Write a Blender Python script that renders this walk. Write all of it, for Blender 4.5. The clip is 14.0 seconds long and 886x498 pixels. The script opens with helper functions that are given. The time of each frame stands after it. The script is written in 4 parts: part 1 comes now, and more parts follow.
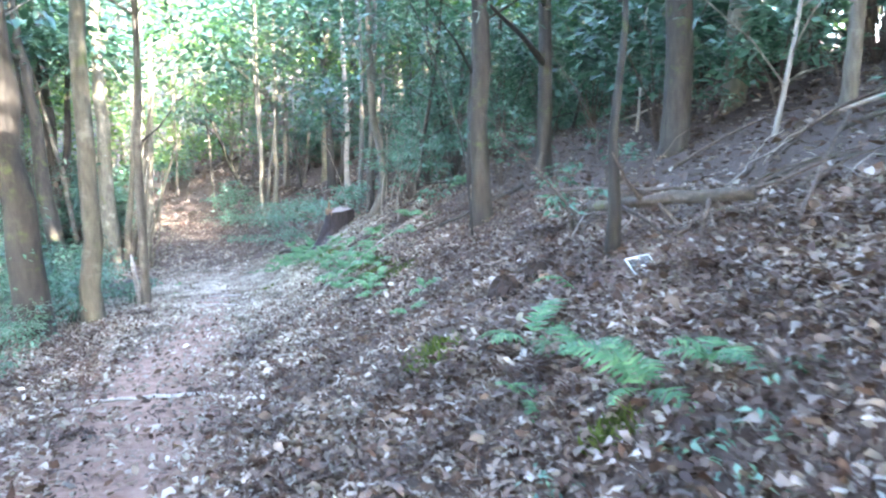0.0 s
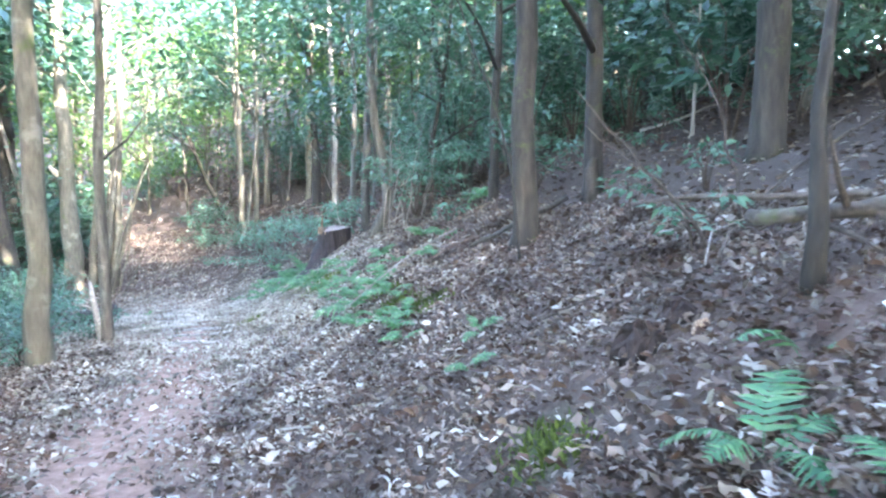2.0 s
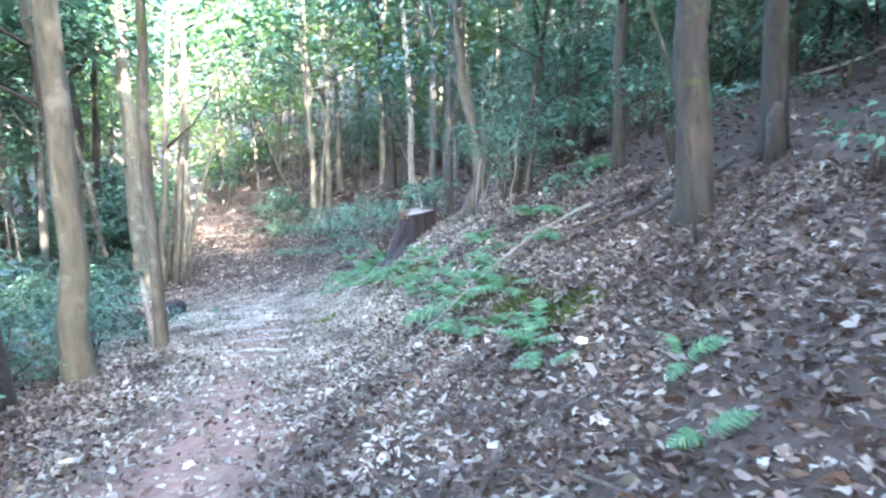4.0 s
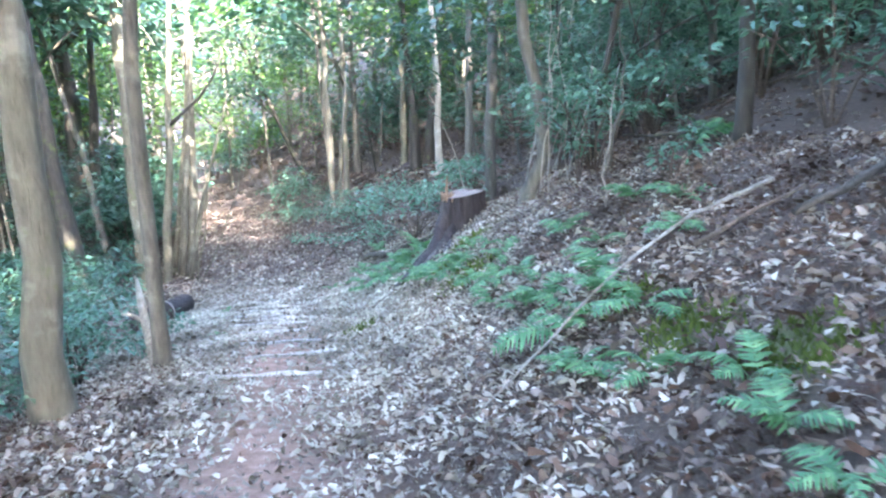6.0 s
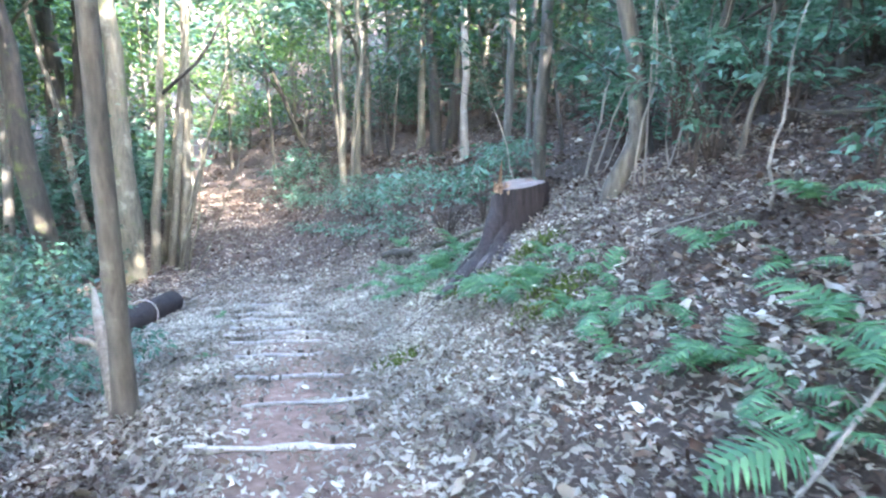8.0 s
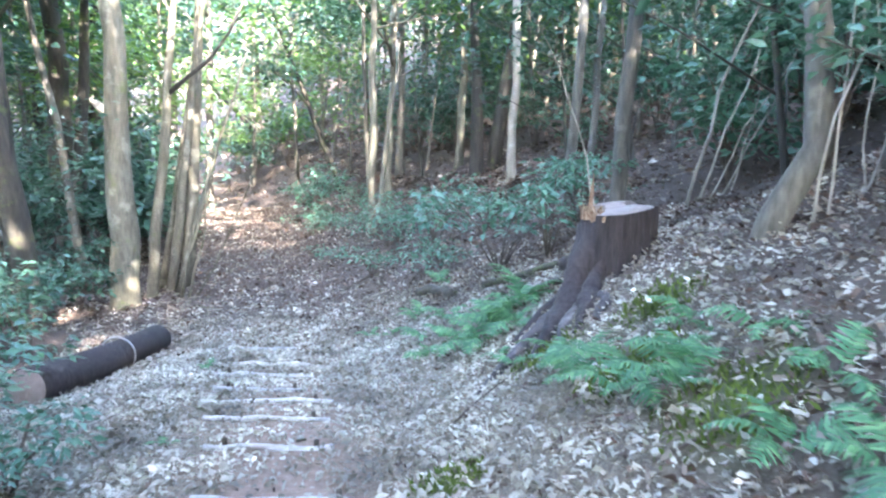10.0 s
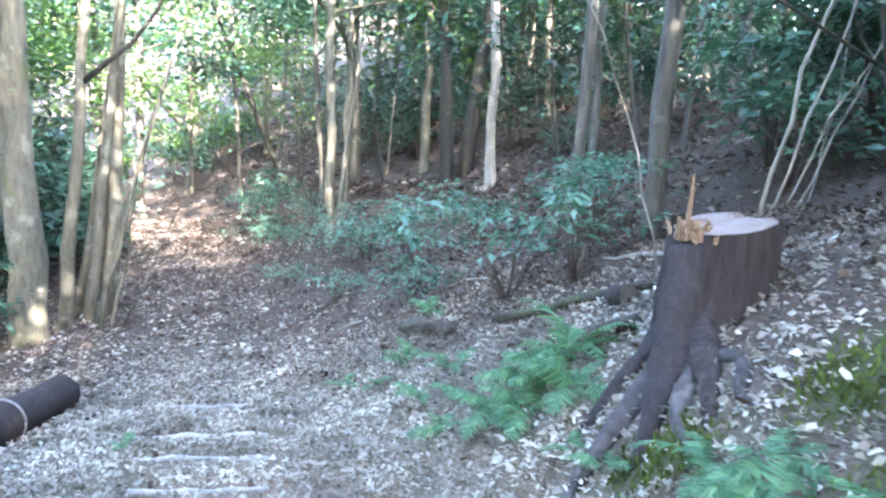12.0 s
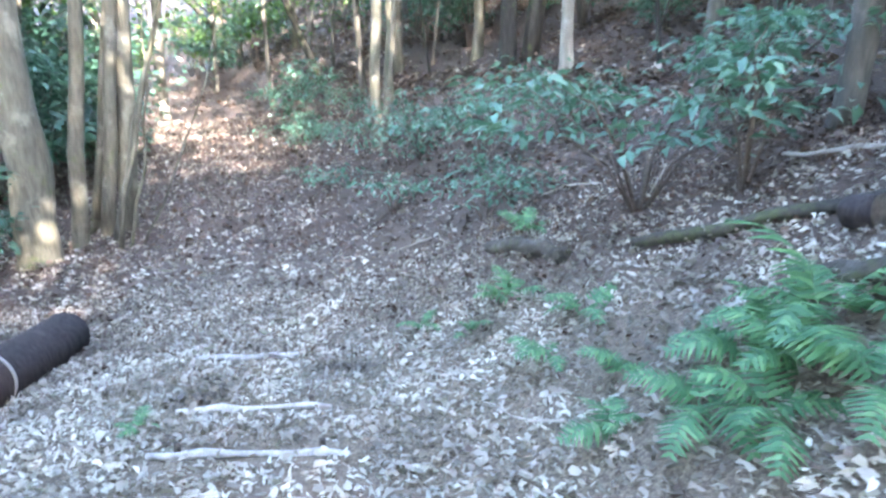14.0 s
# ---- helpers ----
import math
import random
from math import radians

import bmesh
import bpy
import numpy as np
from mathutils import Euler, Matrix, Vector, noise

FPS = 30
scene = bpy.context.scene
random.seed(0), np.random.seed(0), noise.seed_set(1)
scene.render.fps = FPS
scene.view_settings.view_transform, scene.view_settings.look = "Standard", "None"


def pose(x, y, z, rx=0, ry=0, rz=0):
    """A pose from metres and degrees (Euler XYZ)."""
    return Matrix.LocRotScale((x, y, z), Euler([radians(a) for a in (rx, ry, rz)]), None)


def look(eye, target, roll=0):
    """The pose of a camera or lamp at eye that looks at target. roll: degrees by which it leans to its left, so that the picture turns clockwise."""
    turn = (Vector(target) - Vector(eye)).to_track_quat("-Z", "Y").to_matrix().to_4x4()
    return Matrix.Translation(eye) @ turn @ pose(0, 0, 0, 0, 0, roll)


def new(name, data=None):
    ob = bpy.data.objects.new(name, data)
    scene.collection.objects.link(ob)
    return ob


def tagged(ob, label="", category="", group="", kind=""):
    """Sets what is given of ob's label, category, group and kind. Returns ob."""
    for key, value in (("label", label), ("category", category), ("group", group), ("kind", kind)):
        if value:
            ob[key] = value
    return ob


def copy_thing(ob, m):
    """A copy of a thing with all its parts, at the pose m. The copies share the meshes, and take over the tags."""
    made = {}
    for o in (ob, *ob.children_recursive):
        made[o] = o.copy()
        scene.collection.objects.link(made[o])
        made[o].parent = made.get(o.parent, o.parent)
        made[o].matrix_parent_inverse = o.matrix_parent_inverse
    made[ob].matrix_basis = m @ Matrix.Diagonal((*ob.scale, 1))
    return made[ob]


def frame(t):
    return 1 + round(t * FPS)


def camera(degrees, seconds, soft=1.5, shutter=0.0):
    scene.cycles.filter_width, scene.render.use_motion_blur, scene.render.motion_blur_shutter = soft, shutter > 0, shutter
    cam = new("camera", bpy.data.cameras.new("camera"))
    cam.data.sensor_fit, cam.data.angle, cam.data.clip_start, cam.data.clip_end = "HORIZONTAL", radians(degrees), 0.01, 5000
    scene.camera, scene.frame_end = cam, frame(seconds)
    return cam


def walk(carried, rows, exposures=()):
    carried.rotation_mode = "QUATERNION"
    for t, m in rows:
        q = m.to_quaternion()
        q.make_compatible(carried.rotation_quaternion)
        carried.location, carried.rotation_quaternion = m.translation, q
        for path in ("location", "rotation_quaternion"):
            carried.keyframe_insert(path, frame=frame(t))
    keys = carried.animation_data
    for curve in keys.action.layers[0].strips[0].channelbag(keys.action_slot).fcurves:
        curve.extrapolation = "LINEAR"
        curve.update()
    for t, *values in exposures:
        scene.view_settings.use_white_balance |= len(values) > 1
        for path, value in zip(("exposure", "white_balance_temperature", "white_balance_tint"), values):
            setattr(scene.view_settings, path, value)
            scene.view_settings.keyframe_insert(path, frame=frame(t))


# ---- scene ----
cam = camera(66.2, 14.0, 2.3, 0.35)
METRES, EYE, TILT, LEAN, TURN = 13.0, 1.5, -10.0, 0.0, 0.0
ROWS = [
    (0.0, 0.0, 0.0, 0.0, 0.0, 0.0, 0.0),
    (0.5, -0.0103, 0.0323, 0.0023, 1.02, 0.49, -0.69),
    (1.0, -0.0273, 0.0596, 0.0008, -0.41, 0.72, -0.05),
    (1.5, -0.0336, 0.0939, 0.002, 0.2, 3.42, -0.48),
    (2.0, -0.0454, 0.1267, 0.0049, -1.97, 1.68, 0.24),
    (2.5, -0.0502, 0.1663, 0.0065, -0.62, 0.63, 0.3),
    (3.0, -0.0646, 0.2002, 0.0073, 1.78, 1.5, -0.15),
    (3.5, -0.0696, 0.2327, 0.0068, 3.44, 1.12, 0.71),
    (6.0, -0.1304, 0.388, 0.0165, 4.7, -0.86, 1.66),
    (6.5, -0.1385, 0.4233, 0.0191, 4.87, -1.26, 1.78),
    (7.0, -0.1544, 0.4573, 0.0189, 1.41, -0.33, 1.01),
    (7.5, -0.1714, 0.4954, 0.0233, 5.14, -1.68, 0.26),
    (8.0, -0.1852, 0.528, 0.0279, 4.57, -1.91, -0.19),
    (10.5, -0.2322, 0.721, 0.0359, 7.35, 0.74, -3.0),
    (11.0, -0.2436, 0.7569, 0.0401, 8.1, 0.97, -3.03),
    (11.5, -0.2556, 0.7858, 0.0434, 6.65, 0.92, -2.71),
    (12.0, -0.2732, 0.8107, 0.0442, 1.92, 1.03, -1.7),
    (12.5, -0.2864, 0.8413, 0.0461, 4.75, -0.52, -1.18),
    (13.0, -0.2991, 0.8702, 0.0445, 3.53, -0.92, -0.15),
    (13.5, -0.3045, 0.9039, 0.0451, 4.82, -2.05, 0.55),
    (14.0, -0.3192, 0.9349, 0.0435, 4.49, -7.36, -0.92),
]
walk(cam, [(t, pose(0, 0, EYE, TILT, LEAN, TURN) @ pose(METRES * x, METRES * y, METRES * z, 90 + pitch, roll, yaw)) for t, x, y, z, yaw, pitch, roll in ROWS], ((0.0, 5.95, 6450.0, 16.0), (4.0, 5.9, 6400.0, 16.0), (7.5, 5.74, 6250.0, 16.0), (11.0, 5.84, 6350.0, 16.0)))

# ---- world and light ----
SUN_UP, SUN_FROM = 30.5, Vector((0.469, -0.883, 0.0)).normalized()
world = bpy.data.worlds.new("sky")
world.use_nodes = True
scene.world = world
wn, wl = world.node_tree.nodes, world.node_tree.links
sky = wn.new("ShaderNodeTexSky")
sky.sky_type, sky.sun_disc = "NISHITA", False
sky.sun_elevation = radians(SUN_UP)
sky.sun_rotation = math.atan2(SUN_FROM.x, SUN_FROM.y)
wl.new(sky.outputs[0], wn["Background"].inputs[0])
wn["Background"].inputs[1].default_value = 0.15
sun = new("sun", bpy.data.lights.new("sun", "SUN"))
sun.data.energy, sun.data.angle, sun.data.color = 2.4, radians(0.6), (1.0, 0.93, 0.82)
sun.matrix_world = look(Vector((0, 0, 30)), Vector((0, 0, 30)) - (SUN_FROM * math.cos(radians(SUN_UP)) + Vector((0, 0, math.sin(radians(SUN_UP))))))


# ---- materials ----
def ramp(nt, stops):
    node = nt.nodes.new("ShaderNodeValToRGB")
    while len(node.color_ramp.elements) < len(stops):
        node.color_ramp.elements.new(0.5)
    for el, (at, col) in zip(node.color_ramp.elements, stops):
        el.position, el.color = at, (*col, 1)
    return node


def noise_node(nt, coord, scale, detail=6, rough=0.6):
    node = nt.nodes.new("ShaderNodeTexNoise")
    node.inputs["Scale"].default_value, node.inputs["Detail"].default_value = scale, detail
    node.inputs["Roughness"].default_value = rough
    nt.links.new(coord, node.inputs["Vector"])
    return node.outputs["Fac"]


def mixed(nt, fac, a, b, kind="MIX"):
    node = nt.nodes.new("ShaderNodeMix")
    node.data_type, node.blend_type = "RGBA", kind
    for value, socket in ((fac, node.inputs[0]), (a, node.inputs[6]), (b, node.inputs[7])):
        if isinstance(value, bpy.types.NodeSocket):
            nt.links.new(value, socket)
        elif isinstance(value, tuple):
            socket.default_value = (*value, 1)
        else:
            socket.default_value = value
    return node.outputs[2]


def sharpen(nt, fac, lo, hi):
    node = nt.nodes.new("ShaderNodeMapRange")
    node.inputs[1].default_value, node.inputs[2].default_value = lo, hi
    nt.links.new(fac, node.inputs[0])
    return node.outputs[0]


def start_material(name, stretch=(1, 1, 1)):
    m = bpy.data.materials.new(name)
    m.use_nodes = True
    nt = m.node_tree
    tc = nt.nodes.new("ShaderNodeTexCoord")
    mp = nt.nodes.new("ShaderNodeMapping")
    mp.inputs["Scale"].default_value = stretch
    nt.links.new(tc.outputs["Object"], mp.inputs[0])
    return m, nt, mp.outputs[0], nt.nodes["Principled BSDF"]


def bump(nt, bsdf, height, strength, distance):
    b = nt.nodes.new("ShaderNodeBump")
    b.inputs["Strength"].default_value, b.inputs["Distance"].default_value = strength, distance
    nt.links.new(height, b.inputs["Height"])
    nt.links.new(b.outputs[0], bsdf.inputs["Normal"])


def bark(name, dark, light, patch, patch_lo=0.55, grain=18, vertical=0.25, moss=0.0):
    m, nt, co, bs = start_material(name, (1, 1, vertical))
    tc = nt.nodes["Texture Coordinate"].outputs["Object"]
    fine = noise_node(nt, co, grain, 8, 0.65)
    col = ramp(nt, [(0.3, dark), (0.72, light)])
    nt.links.new(fine, col.inputs[0])
    big = sharpen(nt, noise_node(nt, tc, 3.1, 5), patch_lo, patch_lo + 0.12)
    out = mixed(nt, big, col.outputs[0], patch)
    if moss:
        out = mixed(nt, sharpen(nt, noise_node(nt, tc, 2.3, 7, 0.7), 0.62 - moss, 0.75 - moss), out, (0.09, 0.12, 0.03))
    oi = nt.nodes.new("ShaderNodeObjectInfo")
    shade = ramp(nt, [(0, (0.75, 0.75, 0.78)), (1, (1.1, 1.05, 1.0))])
    nt.links.new(oi.outputs["Random"], shade.inputs[0])
    out = mixed(nt, 1.0, out, shade.outputs[0], "MULTIPLY")
    nt.links.new(out, bs.inputs["Base Color"])
    bs.inputs["Roughness"].default_value = 0.85
    bump(nt, bs, fine, 0.9, 0.03)
    return m


BARK_GREY = bark("grey_bark", (0.05, 0.047, 0.038), (0.16, 0.15, 0.122), (0.225, 0.212, 0.18), 0.56, moss=0.04)
BARK_TAN = bark("tan_bark", (0.07, 0.066, 0.046), (0.185, 0.173, 0.126), (0.255, 0.243, 0.19), 0.55, moss=0.05)
BARK_DARK = bark("dark_bark", (0.015, 0.013, 0.01), (0.06, 0.053, 0.04), (0.092, 0.086, 0.064), 0.6, moss=0.06)
BARK_PALE = bark("pale_bark", (0.2, 0.18, 0.15), (0.4, 0.37, 0.32), (0.48, 0.45, 0.4), 0.55, grain=10)
BARK_STUMP = bark("stump_bark", (0.010, 0.007, 0.008), (0.056, 0.041, 0.041), (0.09, 0.073, 0.072), 0.6, grain=34, vertical=0.14)
ROOT_WOOD = bark("root_bark", (0.026, 0.022, 0.023), (0.105, 0.092, 0.092), (0.165, 0.152, 0.152), 0.55, grain=16, vertical=1, moss=0.03)
STICK_BARK = bark("weathered_stick", (0.18, 0.155, 0.125), (0.42, 0.38, 0.32), (0.5, 0.47, 0.42), 0.52, grain=30, vertical=1)
BROWN_STICK = bark("brown_stick", (0.05, 0.038, 0.03), (0.16, 0.125, 0.095), (0.24, 0.2, 0.16), 0.58, grain=30, vertical=1)
STEP_WOOD = bark("bleached_step_wood", (0.34, 0.32, 0.3), (0.58, 0.56, 0.53), (0.68, 0.66, 0.63), 0.5, grain=24, vertical=1)
ROTTEN = bark("rotten_wood", (0.035, 0.027, 0.02), (0.105, 0.09, 0.07), (0.16, 0.148, 0.122), 0.58, grain=22, vertical=1, moss=0.03)
CLOD = bark("red_soil", (0.016, 0.01, 0.008), (0.062, 0.036, 0.026), (0.04, 0.027, 0.021), 0.55, grain=22, vertical=1)


def sawn(name, pale, deep):
    m, nt, co, bs = start_material(name)
    wave = nt.nodes.new("ShaderNodeTexWave")
    wave.wave_type, wave.rings_direction = "RINGS", "Z"
    wave.inputs["Scale"].default_value, wave.inputs["Distortion"].default_value = 22, 3
    nt.links.new(co, wave.inputs["Vector"])
    col = ramp(nt, [(0.2, pale), (0.9, deep)])
    nt.links.new(wave.outputs["Fac"], col.inputs[0])
    out = mixed(nt, sharpen(nt, noise_node(nt, co, 9, 6), 0.45, 0.7), col.outputs[0], deep)
    nt.links.new(out, bs.inputs["Base Color"])
    bs.inputs["Roughness"].default_value = 0.8
    bump(nt, bs, noise_node(nt, co, 60, 4), 0.4, 0.01)
    return m


SAWN = sawn("sawn_wood", (0.29, 0.24, 0.22), (0.16, 0.12, 0.105))
SPLINTER = sawn("split_wood", (0.38, 0.27, 0.18), (0.17, 0.095, 0.055))


def leafy(name, stops, rough=0.45, through_light=0.22, spec=0.4):
    m, nt, co, bs = start_material(name)
    geo = nt.nodes.new("ShaderNodeNewGeometry")
    col = ramp(nt, stops)
    nt.links.new(geo.outputs["Random Per Island"], col.inputs[0])
    out = mixed(nt, sharpen(nt, noise_node(nt, co, 1.7, 3), 0.35, 0.7), col.outputs[0], tuple(0.55 * c for c in stops[0][1]))
    nt.links.new(out, bs.inputs["Base Color"])
    bs.inputs["Roughness"].default_value = rough
    bs.inputs["Specular IOR Level"].default_value = spec
    tr = nt.nodes.new("ShaderNodeBsdfTranslucent")
    nt.links.new(mixed(nt, 1.0, out, (1.35, 1.5, 0.9), "MULTIPLY"), tr.inputs["Color"])
    mix = nt.nodes.new("ShaderNodeMixShader")
    mix.inputs[0].default_value = through_light
    nt.links.new(bs.outputs[0], mix.inputs[1])
    nt.links.new(tr.outputs[0], mix.inputs[2])
    nt.links.new(mix.outputs[0], nt.nodes["Material Output"].inputs[0])
    return m


LEAF = leafy("evergreen_leaf", [(0, (0.03, 0.082, 0.058)), (0.6, (0.06, 0.138, 0.098)), (1, (0.105, 0.2, 0.14))], 0.32)
# Lighter green, which carries part of the sunlit look of far foliage.
LEAF_LIGHT = leafy("light_leaf", [(0, (0.07, 0.15, 0.04)), (0.6, (0.12, 0.22, 0.06)), (1, (0.2, 0.28, 0.09))], 0.5, 0.35)
LEAF_SHRUB = leafy("glossy_shrub_leaf", [(0, (0.06, 0.145, 0.10)), (0.6, (0.10, 0.21, 0.15)), (1, (0.18, 0.30, 0.22))], 0.33)
FERN = leafy("fern_leaf", [(0, (0.047, 0.135, 0.068)), (0.7, (0.092, 0.22, 0.106)), (1, (0.165, 0.305, 0.142))], 0.5, 0.28)
MOSS = leafy("moss_blade", [(0, (0.066, 0.092, 0.022)), (0.6, (0.12, 0.155, 0.04)), (1, (0.18, 0.215, 0.056))], 0.8, 0.25, 0.2)
# Bleached leaf colour, raised further to lift the dim trail.
LITTER_PALE = leafy("bleached_leaf", [(0, (0.17, 0.14, 0.115)), (0.22, (0.34, 0.295, 0.252)), (0.55, (0.47, 0.42, 0.365)), (0.87, (0.57, 0.52, 0.46)), (1, (0.68, 0.64, 0.58))], 0.58, 0.12, 0.3)
LITTER = leafy("dead_leaf", [(0, (0.05, 0.026, 0.018)), (0.34, (0.14, 0.086, 0.062)), (0.6, (0.24, 0.175, 0.14)), (0.86, (0.37, 0.305, 0.265)), (1, (0.56, 0.5, 0.455))], 0.62, 0.1, 0.25)

SOIL, nt, co, bs = start_material("forest_soil")
worn = nt.nodes.new("ShaderNodeAttribute")
worn.attribute_name = "worn"
mossy = nt.nodes.new("ShaderNodeAttribute")
mossy.attribute_name = "mossy"
fine = noise_node(nt, co, 34, 9, 0.7)
duff = ramp(nt, [(0.32, (0.025, 0.016, 0.012)), (0.5, (0.066, 0.045, 0.035)), (0.68, (0.14, 0.106, 0.084))])
nt.links.new(fine, duff.inputs[0])
red = ramp(nt, [(0.3, (0.16, 0.088, 0.066)), (0.6, (0.33, 0.21, 0.165)), (0.8, (0.46, 0.35, 0.295))])
nt.links.new(noise_node(nt, co, 11, 8, 0.65), red.inputs[0])
base = mixed(nt, sharpen(nt, noise_node(nt, co, 1.3, 4), 0.3, 0.75), duff.outputs[0], (0.068, 0.048, 0.038))
# Paler ground colour makes up for light missing on the trail.
pale_floor = nt.nodes.new("ShaderNodeAttribute")
pale_floor.attribute_name = "pale_floor"
pale_duff = ramp(nt, [(0.36, (0.07, 0.052, 0.036)), (0.5, (0.19, 0.15, 0.108)), (0.64, (0.36, 0.3, 0.225))])
nt.links.new(noise_node(nt, co, 52, 9, 0.75), pale_duff.inputs[0])
base = mixed(nt, pale_floor.outputs["Fac"], base, pale_duff.outputs[0])
base = mixed(nt, worn.outputs["Fac"], base, red.outputs[0])
base = mixed(nt, mossy.outputs["Fac"], base, (0.06, 0.08, 0.025))
nt.links.new(base, bs.inputs["Base Color"])
bs.inputs["Roughness"].default_value = 0.95
bump(nt, bs, fine, 0.8, 0.03)


def plain(name, color, rough=0.5, transmission=0.0):
    m, nt, co, bs = start_material(name)
    col = ramp(nt, [(0.3, tuple(0.85 * c for c in color)), (0.7, color)])
    nt.links.new(noise_node(nt, co, 25, 5), col.inputs[0])
    nt.links.new(col.outputs[0], bs.inputs["Base Color"])
    bs.inputs["Roughness"].default_value = rough
    bs.inputs["Transmission Weight"].default_value = transmission
    return m


PLASTIC = plain("cloudy_plastic", (0.6, 0.66, 0.7), 0.2, 0.75)
PAPER = plain("white_film", (0.82, 0.84, 0.86), 0.4)

# ---- the lie of the land ----
CY = [-60, 0, 5, 10, 14, 16.5, 20, 24, 30, 36, 44, 60, 90, 200]
CX = [6, -0.9, -2.3, -3.7, -4.9, -5.8, -7.2, -9.3, -13, -17, -22, -30, -42, -80]
PZ = [3, 0.08, -0.52, -1.17, -1.80, -2.25, -2.4, -2.35, -2.3, -2.2, -1.6, 3.5, 15, 40]
SY = [-20, 8, 10, 12, 14, 15, 16, 20, 24, 29, 40, 80]
SS = [0.5, 0.5, 0.56, 0.68, 0.72, 0.60, 0.57, 0.48, 0.42, 0.2, 0.15, 0.15]
STEPS = [(-2.25, 4.88, 0.85), (-3.66, 10.2, 0.95), (-3.72, 11.1, 0.85), (-4.05, 11.8, 0.85), (-4.4, 12.6, 0.8), (-4.65, 13.2, 0.9), (-4.85, 13.72, 1.05), (-5.08, 14.15, 0.8), (-5.28, 14.75, 0.95), (-5.45, 15.3, 0.85), (-5.85, 16.25, 0.7)]
MOSSY = [(0.68, 1.02, 0.13), (0.62, 2.35, 0.12), (-0.07, 4.3, 0.22), (-0.78, 8.3, 0.3), (-0.92, 9.0, 0.22), (-2.04, 12.99, 0.3), (-2.3, 12.3, 0.3), (-2.0, 11.57, 0.35), (-3.2, 12.0, 0.2), (-0.55, 7.7, 0.3), (-2.7, 13.2, 0.25)]


def soft_step(u, k):
    return np.log1p(np.exp(np.clip(u / k, -40, 40))) * k


def aside(x, y):
    """Metres to the right of the trail's middle."""
    return x - np.interp(y, CY, CX)


def ripple(x, y):
    return (0.022 * np.sin(2.1 * x + 1.3 * y) * np.sin(1.7 * y - 0.9 * x + 1) + 0.014 * np.sin(5.3 * x - 3.1 * y + 2) * np.sin(4.1 * y + 2.2 * x)
            + 0.007 * np.sin(11.3 * x + 6.1 * y) * np.sin(9.7 * y - 7.7 * x))


def ground(x, y):
    x, y = np.asarray(x, float), np.asarray(y, float)
    d, s1 = aside(x, y), np.interp(y, SY, SS)
    z = np.interp(y, CY, PZ) + s1 * soft_step(d - np.interp(y, [14, 16, 19, 22], [1.05, 0.85, 0.85, 1.05]), 0.22) - (s1 - 0.40) * soft_step(d - 3.3, 0.4) - 0.03 * soft_step(d - 12, 1.5) - 0.1 * soft_step(d - 24, 4)
    return z - 0.20 * soft_step(-d - 0.6, 0.2) + 0.13 * soft_step(-d - 2.4, 0.4) + 0.20 * soft_step(-d - 14, 2) + ripple(x, y) * np.clip(np.abs(d), 0.35, 1)


def gz(x, y):
    return float(ground(x, y))


# ---- shaping helpers ----
class Shape:
    def __init__(self):
        self.v, self.f = [], []

    def tube(self, pts, radii, sides=8, lump=0.0, seed=0, caps=True):
        pts = [Vector(p) for p in pts]
        base = len(self.v)
        rng = random.Random(seed)
        ph = [rng.uniform(0, 6.28) for _ in range(4)]
        side = None
        for i, p in enumerate(pts):
            way = (pts[min(i + 1, len(pts) - 1)] - pts[max(i - 1, 0)]).normalized()
            if side is None:
                side = way.cross(Vector((0.31, 0.95, 0.07))).normalized()
            side = (side - way * side.dot(way)).normalized()
            up = way.cross(side)
            for k in range(sides):
                a = 2 * math.pi * k / sides
                r = radii[i] * (1 + lump * (math.sin(2 * a + ph[0] + 0.7 * i) + 0.7 * math.sin(3 * a + ph[1] - 0.5 * i) + 0.5 * math.sin(1.3 * i + ph[2])))
                self.v.append(p + (side * math.cos(a) + up * math.sin(a)) * r)
        for i in range(len(pts) - 1):
            for k in range(sides):
                a, b = base + i * sides + k, base + i * sides + (k + 1) % sides
                self.f.append((a, b, b + sides, a + sides))
        if caps:
            self.f.append(tuple(base + k for k in reversed(range(sides))))
            self.f.append(tuple(base + (len(pts) - 1) * sides + k for k in range(sides)))
        return self


def mesh_of(name, shape, material, smooth=True):
    me = bpy.data.meshes.new(name)
    me.from_pydata([tuple(p) for p in shape.v], [], shape.f)
    me.materials.append(material)
    if smooth:
        me.polygons.foreach_set("use_smooth", [True] * len(me.polygons))
    return me


def part(name, shape, material, parent=None, label="", smooth=True):
    me = shape if isinstance(shape, bpy.types.Mesh) else mesh_of(name, shape, material, smooth)
    ob = new(name, me)
    ob.parent = parent
    return tagged(ob, label)


def thing(name, place, label, category, group="", kind=""):
    ob = new(name)
    ob.empty_display_size = 0.1
    ob.matrix_basis = place
    return tagged(ob, label, category, group, kind)


def fast_mesh(name, verts, faces, material):
    """A mesh from arrays of triangles."""
    me = bpy.data.meshes.new(name)
    me.vertices.add(len(verts))
    me.vertices.foreach_set("co", np.asarray(verts, np.float32).ravel())
    me.loops.add(faces.size)
    me.loops.foreach_set("vertex_index", faces.astype(np.int32).ravel())
    me.polygons.add(len(faces))
    me.polygons.foreach_set("loop_start", np.arange(len(faces), dtype=np.int32) * 3)
    me.materials.append(material)
    me.update(calc_edges=True)
    return me


